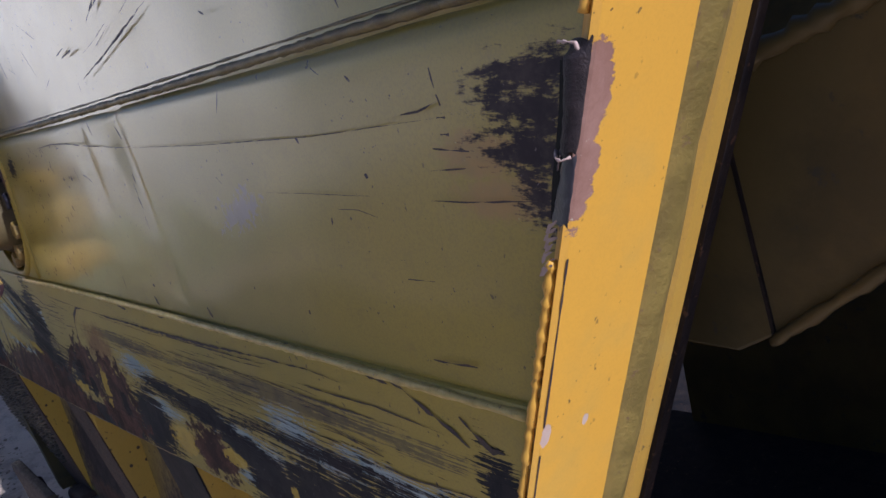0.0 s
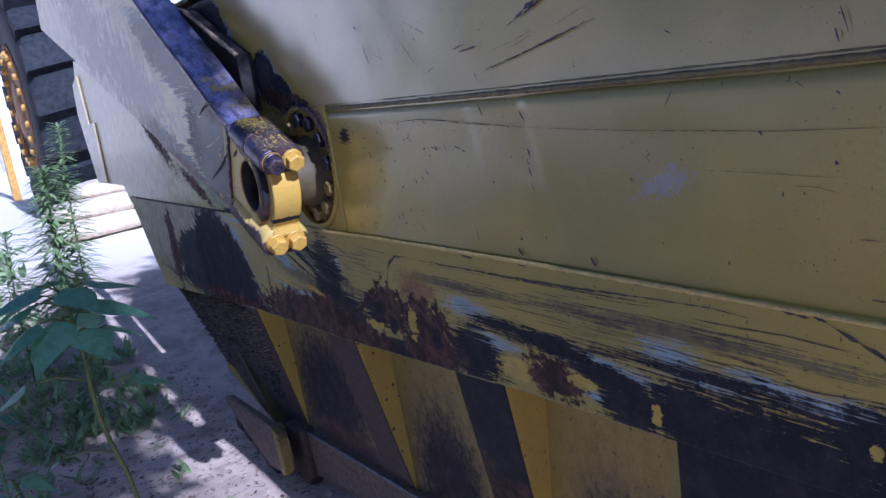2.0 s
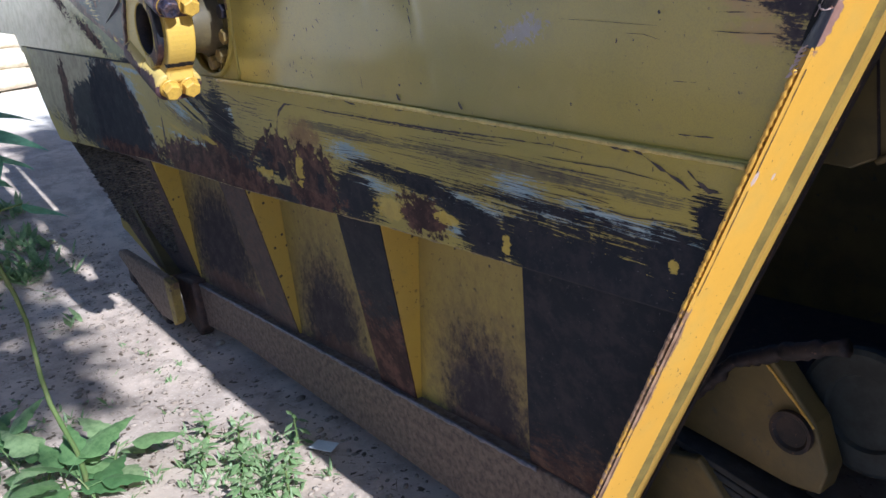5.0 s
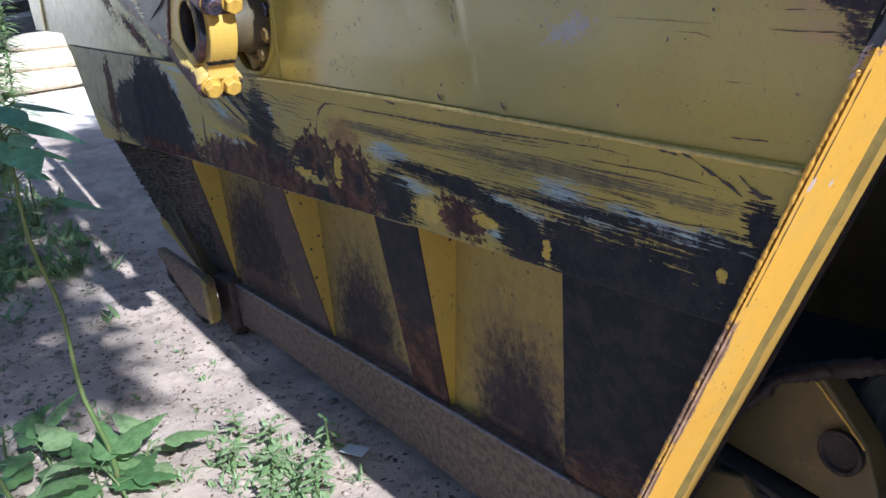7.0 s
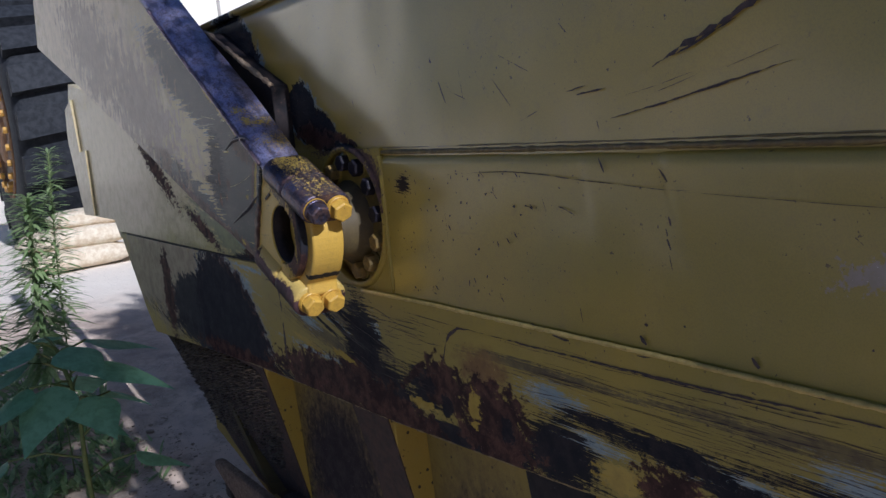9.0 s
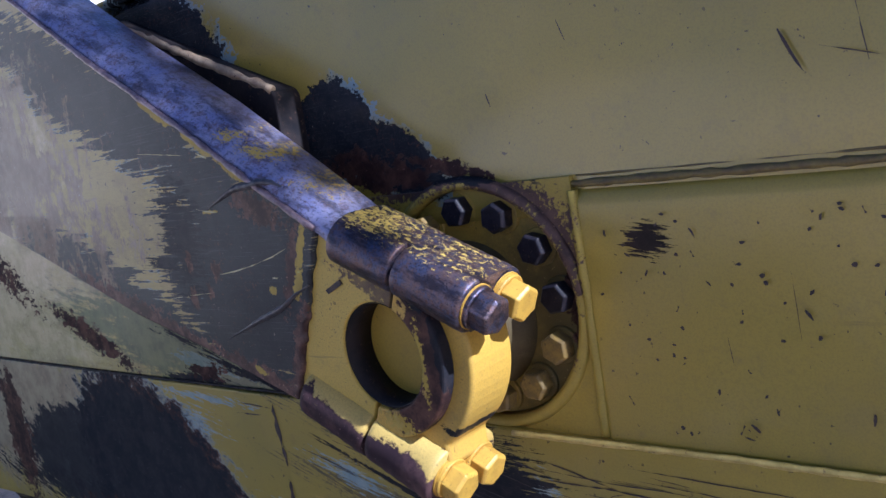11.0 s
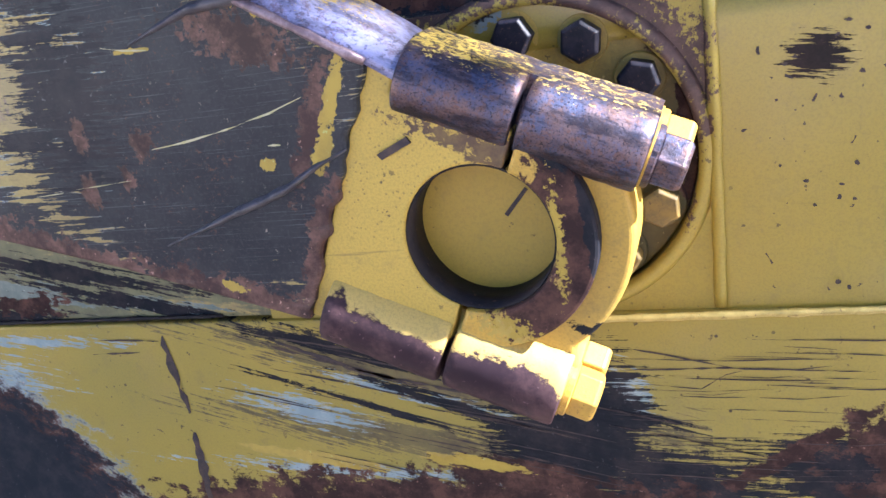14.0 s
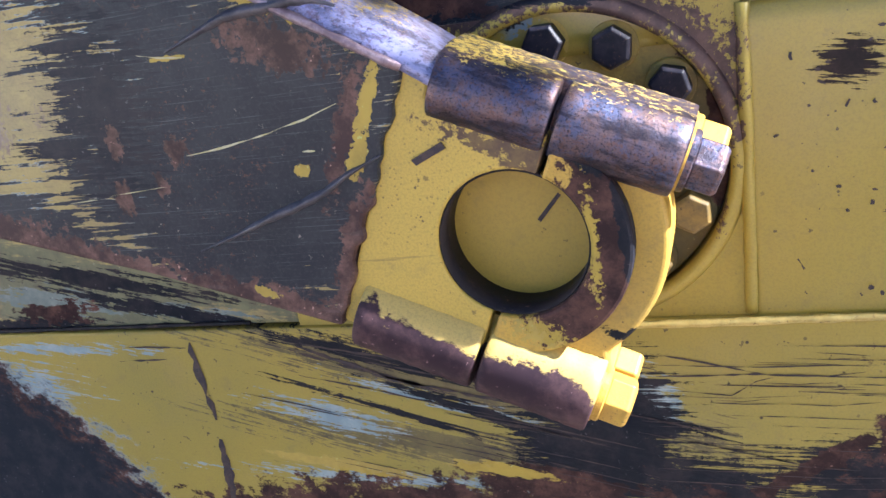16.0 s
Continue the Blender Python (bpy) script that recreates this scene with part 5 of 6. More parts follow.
for a, b in zip(prof, prof[1:]):
    for i in range(5):
        bm.faces.new((a[i], a[(i + 1) % 5], b[(i + 1) % 5], b[i]))
bm.faces.new(prof[0])
bm.faces.new(prof[-1])
part("top_chamfer", bm, M_CHAMFER, arm, "rubbed steel top edge with the sky's blue painted in", True)
bead("web_edge_weld", [tuple(loc(u, v - 0.002, Y0 - 0.001)) for u, v in WEB_TOP[2:7]], 0.0046, plain("torn pinkish edge", (0.20, 0.14, 0.16), (0.42, 0.32, 0.36), 60.0, 0.36, 0.4), arm, 41, "torn pinkish edge of the web", 0.016, 0.30)
# bracket left half of the bearing, with its half bore
bm = bmesh.new()
outline = flat([(0.002, 0.081), (0.002, 0.122), (-0.127, 0.122), (-0.127, 0.150), (-0.16, 0.147), (-0.16, -0.158), (-0.135, -0.158), (-0.135, -0.125), (0.002, -0.125)] + arc(0.081, 270, 90, 24))
part("bracket", solid(outline, Y0 + 0.008, Y0 + 0.066, 0.003), M_BRACKET, arm, "yellow painted bearing bracket with speckled chips")
# cap: raised hub ring and stepped outer body
cap = part("bearing_cap", solid(flat([(0.008, 0.081)] + arc(0.081, 84, -84, 24) + [(0.008, -0.128)] + arc(0.124, -80, 80, 24) + [(0.008, 0.124)]), Y0 + 0.004, Y0 + 0.066, 0.004), M_CAP, arm, "yellow split bearing cap with a worn brown face")
part("cap_body", solid(flat([(0.03, 0.14)] + arc(0.100, 72, -72, 20) + [(0.03, -0.165), (0.10, -0.160), (0.128, -0.146), (0.144, -0.118)] + arc(0.158, -34, 54, 16)), Y0 + 0.024, YB + 0.01, 0.007, 4), M_CAPBODY, cap)
part("trunnion_barrel", lathe([(-0.030, 0.125), (-0.016, 0.125), (0.0, 0.112), (0.02, 0.098), (0.10, 0.094), (0.135, 0.094)], (0, -1, 0), (C.x, 0.0, C.z), 48), M_BARREL, bowl, "dark brown trunnion barrel between flange and bearing", True)
pin = part("pin_face", lathe([(-0.05, 0.0795), (0.0, 0.0795), (0.0, 0.03), (0.0, 0.002)], (0, -1, 0), tuple(loc(0, 0, -0.141)), 48), M_PIN, arm, "plain yellow end of the pin inside the bore")
part("pin_scar", solid([(-0.2135, 0.1835), (-0.2100, 0.1800), (-0.1850, 0.2085), (-0.1880, 0.2115)], -0.1430, -0.1405, 0.0), M_SCRATCH, pin)
# Dark lining: the shadow inside the bore is put into the steel's colour.
part("bore_shadow_ring", lathe([(0.0, 0.0785), (0.0, 0.0812), (0.052, 0.0812), (0.052, 0.0785)], (0, 1, 0), tuple(loc(0, 0, Y0 + 0.012)), 64, True), M_DARK, arm, "dark steel bore wall with its shadow painted in", True)


def sleeve(u0, u1, v, r, y, mat, name, label=""):
    k = 14
    prof = [(0.0, r * 0.94), (0.0025, r)] + [(0.0025 + (u1 - u0 - 0.005) * i / k, r * (1 + 0.012 * math.sin(i * 2.3 + r * 900))) for i in range(1, k + 1)] + [(u1 - u0, r * 0.94)]
    return part(name, lathe(prof, U, tuple(loc(u0, v, y)), 40), mat, arm, label, True)


for v, r, s0, s1 in ((0.135, 0.040, -0.124, 0.130), (-0.144, 0.047, -0.143, 0.134)):
    for y in (-0.172, -0.108):
        m = M_SLEEVE if (v > 0) else M_CAPSLEEVE
        sleeve(s0, -0.001, v, r, y, m, "bolt_sleeve", "worn purple-brown steel bolt sleeve" if v > 0 else "yellow and brown bolt sleeve")
        sleeve(0.006, s1, v, r, y, m, "cap_sleeve")
        mat = M_SLEEVE if v > 0 and y < -0.15 else M_BOLT_Y
        hex_bolt("cap_bolt", tuple(loc(s1 + 0.010, v, y)), U, 0.050, 0.030, mat, arm, 1.10, 0.3 if y < -0.15 else 0.0, mat)
        part("washer", lathe([(0.0, 0.010), (0.0, 0.0335), (0.0022, 0.0335), (0.0022, 0.010)], U, tuple(loc(s1 + 0.0005, v, y)), 32), M_BOLT_Y, arm)
    # filler between the paired sleeves
    bm = bmesh.new()
    a = [loc(s0, v - r, -0.172), loc(s0, v + r, -0.172), loc(s1, v + r, -0.172), loc(s1, v - r, -0.172)]
    va = [bm.verts.new(p) for p in a]
    vb = [bm.verts.new((p.x, -0.108, p.z)) for p in a]
    bm.faces.new(va)
    bm.faces.new(vb)
    for i in range(4):
        bm.faces.new((va[i], vb[i], vb[(i + 1) % 4], va[(i + 1) % 4]))
    part("sleeve_body", bm, M_SLEEVE if v > 0 else M_CAPSLEEVE, arm)
# gouges in the web
def gouge(pts, w):
    """A burr raised along a curve: a rounded ridge that thins out at both ends."""
    bm = bmesh.new()
    fine = []
    for (x0, z0), (x1, z1) in zip(pts, pts[1:]):
        fine += [(x0 + (x1 - x0) * i / 5, z0 + (z1 - z0) * i / 5) for i in range(5)]
    fine.append(pts[-1])
    prev = None
    for i, (x, z) in enumerate(fine):
        ww = w * (0.15 + 0.85 * math.sin(math.pi * (i + 0.2) / (len(fine) - 0.6))) * (1 + 0.12 * math.sin(i * 1.7))
        row = [bm.verts.new((x, Y0 + 0.001, z + ww)), bm.verts.new((x, Y0 - 0.007 * ww / w, z + ww * 0.45)), bm.verts.new((x, Y0 - 0.009 * ww / w, z - ww * 0.2)), bm.verts.new((x, Y0 - 0.003 * ww / w, z - ww * 0.8)), bm.verts.new((x, Y0 + 0.001, z - ww))]
        if prev:
            for k in range(4):
                bm.faces.new((prev[k], prev[k + 1], row[k + 1], row[k]))
        prev = row
    part("gouge", bm, M_GOUGE, arm, "raised torn gouge in the web", True)


M_GOUGE = plain("rubbed gouge", (0.06, 0.056, 0.068), (0.115, 0.105, 0.12), 40, 0.42, 0.3)
gouge([(-0.370, 0.438), (-0.393, 0.447), (-0.419, 0.450), (-0.446, 0.448), (-0.474, 0.447), (-0.499, 0.444), (-0.530, 0.434), (-0.577, 0.418)], 0.0072)
gouge([(-0.352, 0.285), (-0.394, 0.268), (-0.425, 0.250), (-0.464, 0.236), (-0.495, 0.227), (-0.536, 0.212), (-0.599, 0.191)], 0.0062)
M_STREAK = plain("pale paint streak", (0.46, 0.42, 0.18), (0.55, 0.52, 0.34), 90.0, 0.5)
for pts, w in (([(-0.583, 0.305), (-0.54, 0.309), (-0.486, 0.318), (-0.43, 0.331), (-0.390, 0.343)], 0.0050), ([(-0.769, 0.531), (-0.70, 0.523), (-0.622, 0.513)], 0.0025), ([(-0.612, 0.419), (-0.585, 0.414), (-0.556, 0.411)], 0.0045), ([(-0.579, 0.512), (-0.551, 0.501)], 0.0055), ([(-0.70, 0.267), (-0.62, 0.272)], 0.0022), ([(-0.76, 0.262), (-0.72, 0.264)], 0.0022), ([(-0.44, 0.297), (-0.425, 0.296)], 0.004)):
    bm = bmesh.new()
    ribbon(bm, pts, w, Y0 - 0.0015)
    part("paint_streak", bm, M_STREAK, arm)
part("bracket_scar", solid([(-0.323, 0.275), (-0.318, 0.269), (-0.284, 0.284), (-0.288, 0.291)], Y0 + 0.005, Y0 + 0.01, 0.0), M_SCRATCH, arm)


# ---------- background: wheel, sacks, bank ----------
def wheel(at, radius, width, label):
    w = thing("earthmover_wheel", (at[0], at[1], at[2] - radius), label, "wheel")
    cx, cy, cz = at
    r = radius
    tyre = part("tyre", lathe([(-width, r * 0.52), (-width, r * 0.90), (-width * 0.9, r * 0.97), (-width * 0.1, r * 0.97), (0.0, r * 0.90), (0.02, r * 0.75), (0.0, r * 0.56), (-0.04, r * 0.52)], (0, -1, 0), at, 72, True), M_TYRE, w, "black earthmover tyre", True)
    for k in range(19):
        a = 2 * math.pi * k / 19
        bm = bmesh.new()
        c, s = math.cos(a), math.sin(a)
        pts = []
        for rr, yy, da in ((r * 0.95, 0.0, 0.0), (r * 0.95, width * 0.9, 0.06), (r * 1.05, width * 0.9, 0.06), (r * 1.05, 0.0, 0.0)):
            for dd in (-0.10, 0.10):
                t = a + da + dd
                pts.append(bm.verts.new((cx + rr * math.cos(t), cy + yy, cz + rr * math.sin(t))))
        for f in ((0, 2, 3, 1), (4, 5, 7, 6), (0, 1, 7, 6), (2, 4, 5, 3), (0, 6, 4, 2), (1, 3, 5, 7)):
            try:
                bm.faces.new([pts[i] for i in f])
            except ValueError:
                pass
        part("lug", bm, M_TYRE, tyre)
    rim = part("rim", lathe([(0.0, r * 0.56), (0.02, r * 0.53), (-0.08, r * 0.50), (-0.10, r * 0.30), (0.02, r * 0.24), (0.03, 0.01)], (0, -1, 0), at, 48), M_RIM, w, "rusty brown rim with yellow nuts", True)
    for k in range(22):
        a = 2 * math.pi * k / 22
        hex_bolt("rim_nut", (cx + r * 0.47 * math.cos(a), cy + 0.07, cz + r * 0.47 * math.sin(a)), (0, -1, 0), 0.075, 0.13, M_RIMY, rim, 1.1)
    settle(w)


wheel((-9.6, 0.22, 0.82), 1.45, 0.75, "large black earthmover tyre on a rusty rim")


def sack(at, size, yaw, label):
    bm = bmesh.new()
    bmesh.ops.create_uvsphere(bm, u_segments=20, v_segments=12, radius=1.0)
    for v in bm.verts:
        x, y, z = v.co
        sx = math.copysign(abs(x) ** 0.55, x)
        sy = math.copysign(abs(y) ** 0.7, y)
        sz = math.copysign(abs(z) ** 0.75, z)
        k = 1 + 0.10 * noise.noise((x * 2 + at[0], y * 2, z * 2 + at[2] * 3))
        v.co = (sx * size[0] * k, sy * size[1] * k, sz * size[2] * k)
    bmesh.ops.rotate(bm, verts=bm.verts, matrix=Matrix.Rotation(radians(yaw), 3, "Z"))
    ob = part("sack", bm, M_BAG, None, "", True)
    ob.location = at
    tagged(ob, label, "sack", "sacks stacked by the wheel")


zg = ground_z(-7.7, 0.6)
for i, (x, y, z, a, b, c, yaw) in enumerate(((-7.6, 0.52, 0.10, 0.26, 0.55, 0.11, 4), (-7.7, 1.52, 0.10, 0.26, 0.50, 0.11, -6), (-7.7, 0.56, 0.30, 0.25, 0.60, 0.11, -3), (-7.7, 1.58, 0.30, 0.25, 0.48, 0.11, 5), (-7.85, 0.84, 0.48, 0.26, 0.55, 0.10, 8))):
    sack((x, y, zg + z), (a, b, c), yaw, "pale dusty filled sack lying in a stack")

# pale building and brown fence far off beyond the bowl
far = thing("far_shed", (-30, 3, -0.7), "sunlit pale distant sheet-metal shed", "shed")
part("shed_wall", solid([(-34, -0.75), (-30, -0.75), (-30, 8.5), (-34, 8.5)], -17, 24, 0.0), plain("pale sheet", (0.74, 0.70, 0.62), (0.80, 0.78, 0.72), 1.0, 0.7), far)
part("shed_roof", solid([(-34.4, 8.5), (-29.6, 8.5), (-29.6, 8.7), (-34.4, 8.7)], -17.4, 24.4, 0.0), plain("shed roofing", (0.3, 0.28, 0.26), (0.4, 0.38, 0.35), 1.0, 0.7), far)
for k in range(28):
    part("shed_rib", solid([(-30.0, -0.75), (-29.94, -0.75), (-29.94, 8.5), (-30.0, 8.5)], -16.6 + 1.5 * k, -16.5 + 1.5 * k, 0.0), far.children[0].data.materials[0], far)
settle(far)


# yellow frame of another machine behind the wheel
frame_far = thing("parked_machine", (-14, 0.4, -0.6), "sunlit yellow frame of a parked machine behind the wheel", "machine")
part("leg", solid([(-14.1, ground_z(-14, 0.5) - 0.05), (-13.9, ground_z(-14, 0.5) - 0.05), (-13.9, 2.6), (-14.1, 2.6)], 0.24, 0.36, 0.01), M_RIMY, frame_far)
part("crossbeam", solid([(-14.08, 1.36), (-13.9, 1.36), (-13.9, 1.84), (-14.08, 1.84)], -0.10, 0.24, 0.02), M_RIM, frame_far)
part("bracket", solid([(-13.92, 1.42), (-13.80, 1.42), (-13.80, 1.60), (-13.92, 1.66)], 0.02, 0.16, 0.01), M_RIMY, frame_far)
settle(frame_far)


# ---------- plants ----------
PLAIN_LEAF = ((0.0, 0.08), (0.22, 0.75), (0.42, 1.0), (0.7, 0.62), (1.0, 0.03))
LOBED_LEAF = ((0.0, 0.10), (0.08, 0.62), (0.20, 0.98), (0.30, 1.0), (0.40, 0.72), (0.52, 0.80), (0.62, 0.52), (0.72, 0.50), (0.85, 0.24), (1.0, 0.02))


def leaf(bm, base, direction, up, length, width, curl=0.2, shape=PLAIN_LEAF):
    d = Vector(direction).normalized()
    s = d.cross(Vector(up))
    s = s.normalized() if s.length > 1e-4 else Vector((1, 0, 0))
    n = s.cross(d)
    prev = None
    for t, w in shape:
        c = Vector(base) + d * length * t - n * curl * length * t * t
        row = [bm.verts.new(c - s * width * w * 0.5 - n * 0.12 * width * w), bm.verts.new(c), bm.verts.new(c + s * width * w * 0.5 - n * 0.12 * width * w)]
        if prev:
            bm.faces.new((prev[0], prev[1], row[1], row[0]))
            bm.faces.new((prev[1], prev[2], row[2], row[1]))
        prev = row


def weed(base, height, leaves, size, lean, seed, label, mat=M_LEAF, narrow=0.62, start=0.35, name="weed", shape=PLAIN_LEAF, droop=0.45, curl=0.25):
    rnd = random.Random(seed)
    z0 = ground_z(base[0], base[1])
    p = thing(name, (base[0], base[1], z0), label, "weed", "weeds by the machine")
    pts = [Vector((base[0] + lean[0] * t * t * height, base[1] + lean[1] * t * t * height, z0 - 0.02 + height * t)) for t in [i / 10 for i in range(11)]]
    part("stem", tube(pts, 0.006, 6, 0.1, seed, lambda t: 1.1 - 0.7 * t), M_STEM, p, "", True)
    bm = bmesh.new()
    for k in range(leaves):
        t = start + (1 - start) * (k + 0.5) / leaves
        i = min(9, int(t * 10))
        at = pts[i].lerp(pts[i + 1], t * 10 - i)
        a = 2.4 * k + rnd.uniform(-0.4, 0.4)
        el = rnd.uniform(-0.1, 0.5) + 0.5 * t
        d = (math.cos(a) * math.cos(el), math.sin(a) * math.cos(el), math.sin(el))
        ln = size * rnd.uniform(0.7, 1.15) * (1.15 - 0.55 * t if start > 0.2 else 1)
        stalk = at + Vector(d) * ln * 0.35
        bmesh.ops.create_cone(bm, cap_ends=False, segments=4, radius1=0.0022, radius2=0.0015, depth=ln * 0.36, matrix=Matrix.Translation((at + stalk) / 2) @ Vector((0, 0, 1)).rotation_difference(Vector(d)).to_matrix().to_4x4())
        leaf(bm, stalk, (d[0], d[1], d[2] - droop), (0, 0, 1), ln, ln * narrow, curl, shape)
    part("foliage", bm, mat, p, "", True)
    settle(p)


HEART_LEAF = ((0.0, 0.30), (0.05, 0.72), (0.16, 0.98), (0.28, 1.0), (0.42, 0.86), (0.58, 0.62), (0.75, 0.36), (0.90, 0.14), (1.0, 0.01))


def broad_weed(base, top, leaves, label):
    """A tall bare stem with a rosette of long-stalked heart-shaped leaves; each leaf: height on the stem, heading, rise, stalk, length."""
    z0 = ground_z(base[0], base[1])
    p = thing("broad_leaved_weed", (base[0], base[1], z0), label, "weed", "weeds by the machine")
    a, b = Vector((base[0], base[1], z0 - 0.02)), Vector(top)
    pts = [a.lerp(b, i / 14) + Vector((0.02 * math.sin(i * 0.7), 0.012 * math.sin(i * 1.1), 0)) * (i > 0) for i in range(15)]
    part("stem", tube(pts, 0.0085, 8, 0.12, 5, lambda t: 1.1 - 0.55 * t), M_STEM, p, "", True)
    for h, heading, rise, stalk, length in leaves:
        i = min(13, int(h * 14))
        at = pts[i].lerp(pts[i + 1], h * 14 - i)
        d = Vector((math.cos(radians(heading)) * math.cos(radians(rise)), math.sin(radians(heading)) * math.cos(radians(rise)), math.sin(radians(rise))))
        tip = at + d * stalk
        part("stalk", tube([at, at.lerp(tip, 0.5) + Vector((0, 0, stalk * 0.10)), tip], 0.0028, 6, 0.1, 3), M_STEM, p, "", True)
        bm = bmesh.new()
        leaf(bm, tip, (d.x, d.y, d.z - 0.65), (0, 0, 1), length, length * 0.74, 0.18, HEART_LEAF)
        part("leaf", bm, M_LEAF, p, "", True)
    settle(p)


broad_weed((-0.17, -0.70), (-0.09, -0.83, 0.02), ((1.0, 200, 30, 0.05, 0.15), (1.0, 285, 28, 0.06, 0.17), (0.99, 20, 25, 0.05, 0.15), (0.98, 100, 28, 0.07, 0.18), (0.96, 250, 22, 0.08, 0.19), (0.95, 60, 20, 0.08, 0.18), (0.94, 320, 8, 0.06, 0.18), (0.92, 160, 18, 0.07, 0.17),
           (0.80, 262, 12, 0.16, 0.12), (0.76, 75, 20, 0.12, 0.13), (0.62, 255, 8, 0.15, 0.05), (0.84, 40, 30, 0.06, 0.08), (0.97, 225, 20, 0.10, 0.15), (0.93, 290, 15, 0.10, 0.14), (0.90, 10, 20, 0.09, 0.15), (0.88, 120, 14, 0.10, 0.14)), "tall green weed with a rosette of broad heart-shaped leaves")
broad_weed((-0.10, -1.02), (-0.12, -1.055, -0.46), ((1.0, 250, 10, 0.03, 0.10), (1.0, 60, 10, 0.03, 0.10), (0.97, 150, 10, 0.03, 0.09), (0.95, 330, 5, 0.03, 0.09)), "thin young weed with four broad leaves")
weed((-0.10, -1.07), 0.93, 150, 0.055, (0.02, 0.0), 2, "dark green narrow-leaved upright weed", M_LEAF, 0.14, 0.1)
weed((-3.1, -0.50), 1.42, 620, 0.18, (-0.12, 0.05), 3, "tall feathery pale green weed", M_WEED, 0.19, 0.32)
weed((-3.3, -0.36), 1.62, 300, 0.15, (0.0, 0.05), 14, "tall feathery green weed", M_WEED, 0.18, 0.4)
weed((-3.5, -0.75), 1.0, 200, 0.13, (0.0, 0.05), 13, "tall feathery green weed", M_WEED, 0.25, 0.2)
for i, (x, y, h, n, size) in enumerate(((-2.9, -1.05, 0.50, 14, 0.12), (-2.7, -0.50, 0.42, 14, 0.11), (-3.3, -0.95, 0.55, 16, 0.12), (-3.9, -1.2, 0.6, 16, 0.14), (-4.6, -1.0, 0.7, 18, 0.15), (-5.4, -1.3, 0.8, 18, 0.16))):
    weed((x, y), h, n, size, (0.08 * math.sin(i * 2.1), 0.08 * math.cos(i * 1.7)), 40 + i, "leafy green weed among other weeds", M_WEED if i % 3 else M_LEAF, 0.45, 0.12)
for i, (x, y, n, size) in enumerate(((-0.20, -0.60, 5, 0.17), (-0.14, -0.76, 7, 0.20), (-0.42, -0.86, 7, 0.19), (-0.28, -0.80, 6, 0.21), (-0.62, -0.98, 6, 0.18), (-0.04, -0.70, 6, 0.18))):
    weed((x, y), 0.13, n, size, (0.4 * math.sin(i * 2.3), 0.3 * math.cos(i * 1.9)), 6 + i, "low weed with broad lobed leaves on the soil", M_LOW if i % 3 else M_WEED, 0.58, 0.2, shape=LOBED_LEAF, droop=0.25, curl=0.22)
for i, (x, y, n) in enumerate(((0.14, -0.27, 30), (0.02, -0.36, 26), (0.36, -0.21, 24), (0.24, -0.14, 20), (-0.19, -0.26, 18), (0.12, -0.05, 14), (0.30, -0.34, 24), (-0.05, -0.20, 16))):
    weed((x, y), 0.10 + 0.02 * (i % 3), n, 0.045, (0.1 * math.sin(i), 0.1 * math.cos(i)), 70 + i, "small leafy weed on the sunlit soil", M_WEED, 0.5, 0.0)


def grass():
    bm = bmesh.new()
    rnd = random.Random(8)

    def tuft(x, y, blades, low, high, spread):
        z = ground_z(x, y)
        for k in range(blades):
            a, el, ln = rnd.uniform(0, 6.28), rnd.uniform(0.4, 1.45), rnd.uniform(low, high)
            leaf(bm, (x + rnd.gauss(0, spread), y + rnd.gauss(0, spread), z - 0.005), (math.cos(a) * math.cos(el), math.sin(a) * math.cos(el), math.sin(el)), (0, 0, 1), ln, ln * rnd.uniform(0.12, 0.38), 0.3)

    for c in range(330):
        x, y = -3.0 + rnd.gauss(0, 0.8), -0.75 + rnd.gauss(0, 0.50)
        if x > -2.4 and rnd.random() < 0.9 or y > -0.12:
            continue
        tuft(x, y, rnd.randint(4, 10), 0.03, 0.15, 0.035)
    for c in range(240):
        tuft(rnd.uniform(-9.0, -4.4), -0.5 - rnd.random() * 2.4, rnd.randint(5, 10), 0.06, 0.24, 0.05)
    for c in range(70):
        tuft(rnd.uniform(-1.5, 0.8), rnd.uniform(-1.0, -0.08), rnd.randint(3, 7), 0.02, 0.06, 0.012)
    for c in range(90):
        tuft(rnd.gauss(0.15, 0.20), min(-0.04, rnd.gauss(-0.24, 0.10)), rnd.randint(5, 9), 0.02, 0.055, 0.015)
    tagged(part("ground_weeds", bm, M_WEED, None, "", True), "low scattered weeds and grass tufts", "grass", kind="stuff")


grass()


def pebbles():
    bm = bmesh.new()
    rnd = random.Random(4)
    for c in range(1500):
        x, y = rnd.uniform(-3.2, 1.3), rnd.uniform(-1.3, 0.14)
        r = rnd.uniform(0.003, 0.012) * (2 if rnd.random() < 0.05 else 1)
        m = Matrix.Translation((x, y, ground_z(x, y) + r * 0.2)) @ Matrix.Rotation(rnd.uniform(0, 6), 4, "Z") @ Matrix.Diagonal((r * rnd.uniform(0.8, 1.6), r, r * 0.6, 1))
        bmesh.ops.create_icosphere(bm, subdivisions=1, radius=1.0, matrix=m)
    tagged(part("pebbles", bm, M_PEBBLE, None, "", True), "scattered pebbles and clods on the soil", "pebbles", kind="stuff")


pebbles()


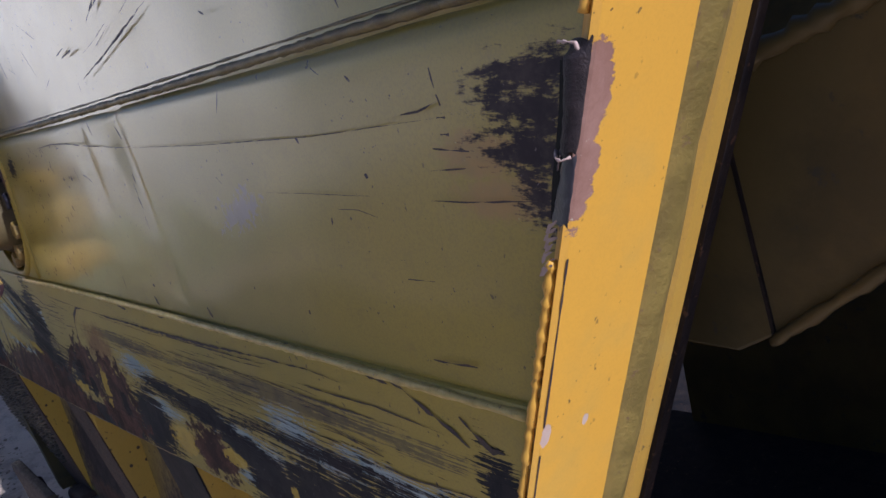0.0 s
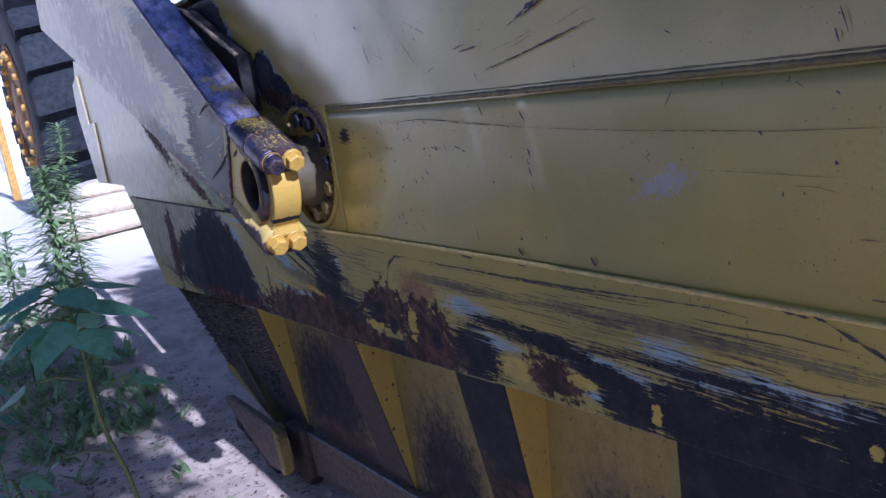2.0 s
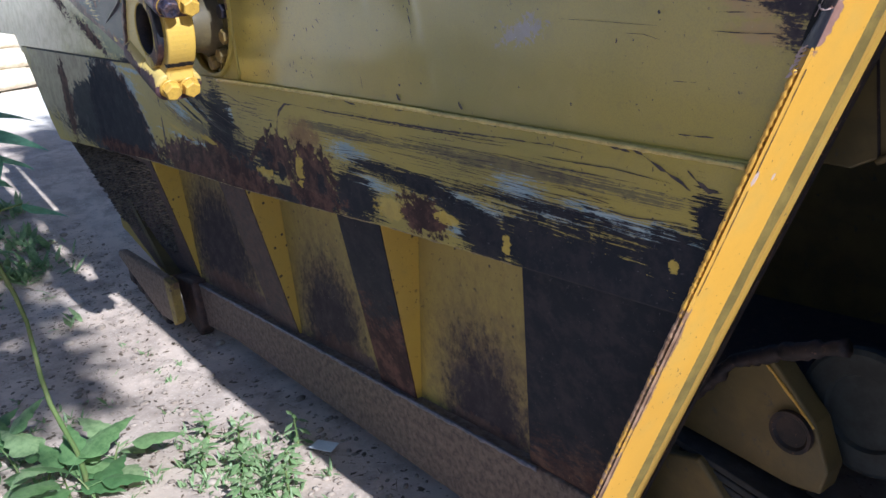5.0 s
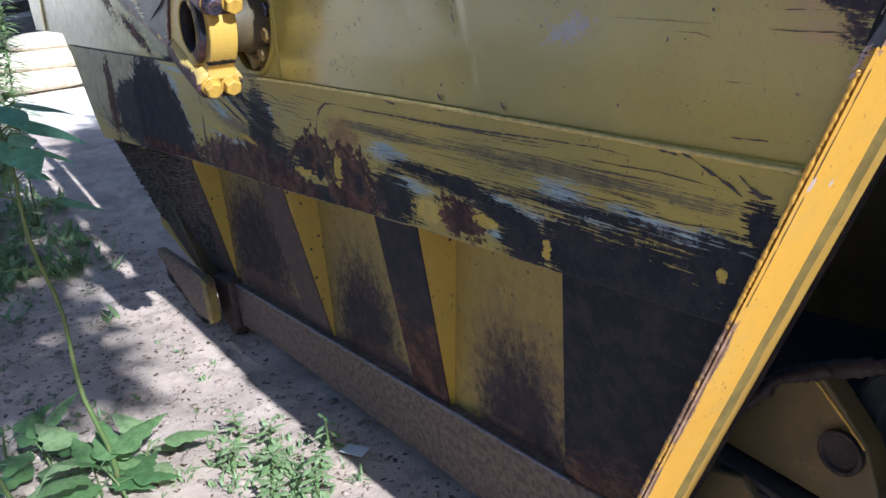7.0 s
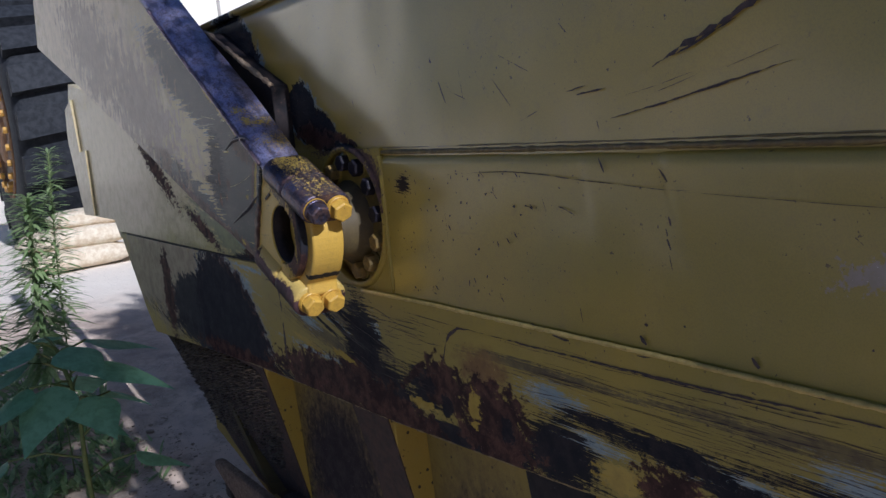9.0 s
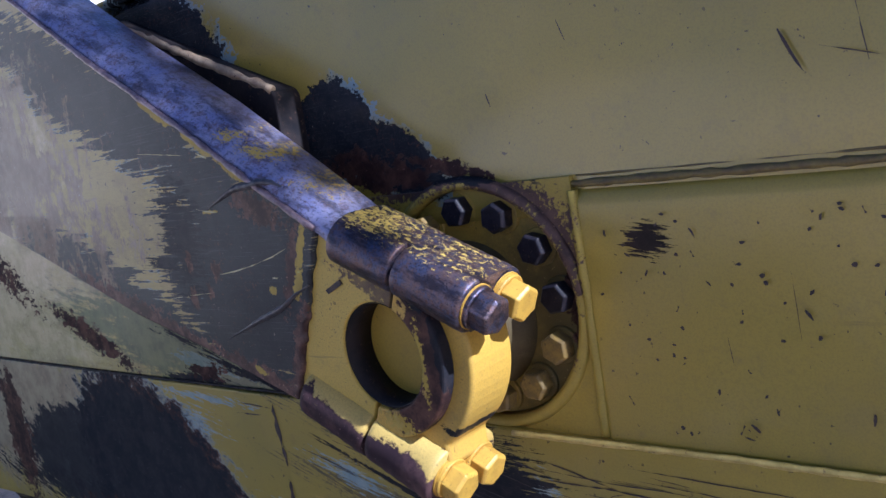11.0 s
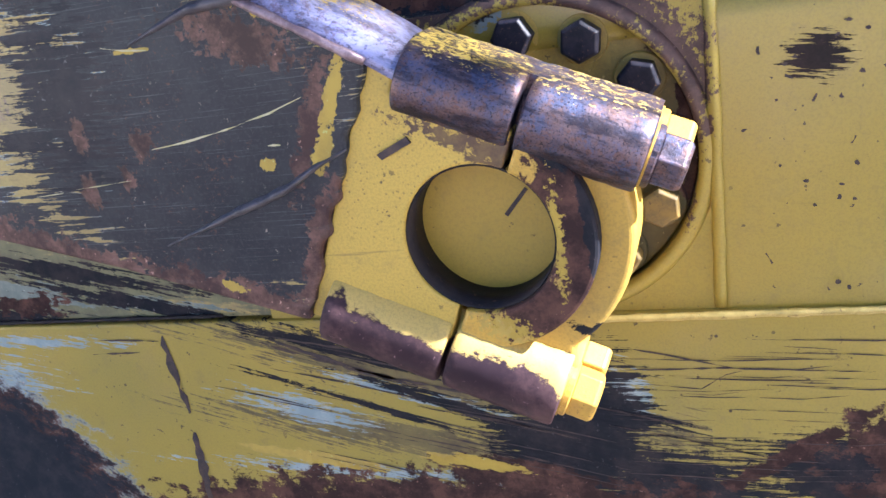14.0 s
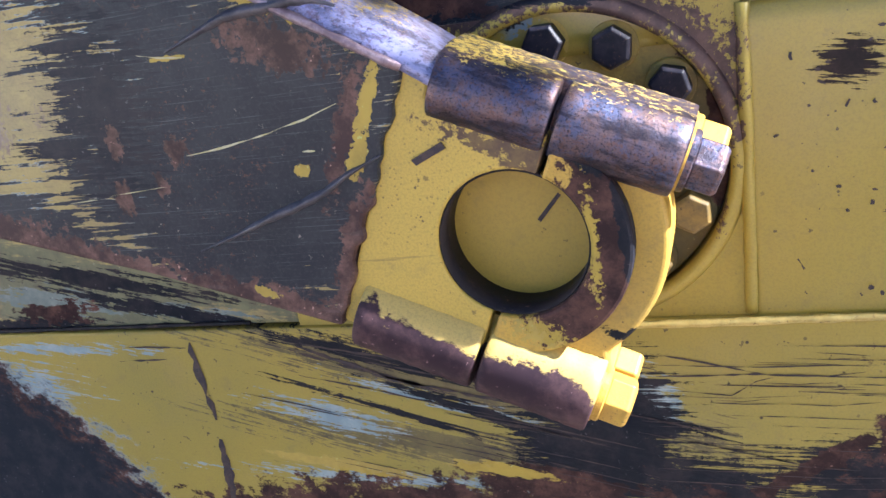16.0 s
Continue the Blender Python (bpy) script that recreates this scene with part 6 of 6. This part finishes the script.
def litter():
    bm = bmesh.new()
    rnd = random.Random(14)
    for c in range(2600):
        x, y = rnd.uniform(-3.4, 1.2), rnd.uniform(-1.3, 0.12)
        z = ground_z(x, y) + 0.002
        a, ln = rnd.uniform(0, 6.28), rnd.uniform(0.010, 0.038)
        if c % 4 == 0:
            leaf(bm, (x, y, z), (math.cos(a), math.sin(a), 0.02), (0, 0, 1), ln * 2.2, 0.003, 0.05)
        else:
            leaf(bm, (x, y, z), (math.cos(a), math.sin(a), rnd.uniform(0, 0.3)), (0, 0, 1), ln, ln * rnd.uniform(0.3, 0.6), 0.3)
    tagged(part("leaf_litter", bm, leaf_material("dry leaf", (0.10, 0.07, 0.045), (0.26, 0.19, 0.13)), None, "", True), "dry brown leaf litter and twigs on the soil", "leaf litter", kind="stuff")


litter()
sc = bmesh.new()
vs = [sc.verts.new(v) for v in ((0.19, -0.045, -1.245), (0.275, -0.005, -1.243), (0.255, 0.040, -1.235), (0.175, 0.0, -1.240))]
vt = [sc.verts.new(v.co + Vector((0, 0, 0.002))) for v in vs]
sc.faces.new(vs)
sc.faces.new(vt)
for i in range(4):
    sc.faces.new((vs[i], vs[(i + 1) % 4], vt[(i + 1) % 4], vt[i]))
tagged(part("paper_scrap", sc, M_PAPER), "crumpled white paper scrap on the soil", "paper scrap")


# shade tree standing out of view, whose crown dapples the ground
def tree(at, crown, radii, count, seed, side=9.0, size=1.0):
    rnd = random.Random(seed)
    p = thing("tree", at, "leafy tree casting dappled shade", "tree")
    top = Vector(crown)
    base = Vector(at)
    pts = [base.lerp(top, i / 8) + Vector((0.2 * math.sin(i), 0.15 * math.cos(i * 1.3) - 0.15, 0)) * (0 if i == 0 else 1) for i in range(9)]
    part("trunk", tube(pts, 0.16, 10, 0.08, seed, lambda t: 1.1 - 0.8 * t), M_BARK, p, "", True)
    for k in range(7):
        a = rnd.uniform(0, 6.28)
        tip = top + Vector((math.cos(a) * radii[0] * 0.7, math.sin(a) * radii[1] * 0.7, rnd.uniform(-0.4, 0.5) * radii[2]))
        s = pts[rnd.randint(4, 7)]
        part("limb", tube([s.lerp(tip, i / 6) + Vector((0, 0, 0.25 * math.sin(math.pi * i / 6))) for i in range(7)], 0.05, 6, 0.1, seed + k, lambda t: 1.1 - 0.9 * t), M_BARK, p, "", True)
    bm = bmesh.new()
    for k in range(count):
        while True:
            q = Vector((rnd.uniform(-1, 1), rnd.uniform(-1, 1), rnd.uniform(-1, 1)))
            if q.length < 1 and top.y + q.y * radii[1] < (side if top.x + q.x * radii[0] > 5.1 else max(side, 0.02)) and noise.noise(q * 2.2 + Vector((seed, 0, 0))) > -0.22:
                break
        c = top + Vector((q.x * radii[0], q.y * radii[1], q.z * radii[2]))
        for j in range(7):
            d = Vector((rnd.gauss(0, 1), rnd.gauss(0, 1), rnd.gauss(0, 0.6))).normalized()
            ln = rnd.uniform(0.10, 0.20) * size
            leaf(bm, c + d * 0.1, d, (0, 0, 1), ln, ln * 0.5, 0.2)
    part("crown", bm, M_TREE, p, "", True)
    settle(p)


tree((6.0, -5.4, -1.3), (5.2, -1.15, 4.6), (1.75, 1.5, 0.9), 860, 2, -0.40)
tree((3.4, 6.5, -1.3), (3.0, 1.75, 4.6), (1.6, 1.5, 0.8), 1500, 9)
tree((10.5, -6.5, -1.3), (9.6, -3.4, 5.2), (2.8, 2.4, 1.5), 900, 5)
tree((4.2, -7.6, -1.3), (3.0, -4.8, 4.4), (2.4, 2.2, 1.3), 700, 7)
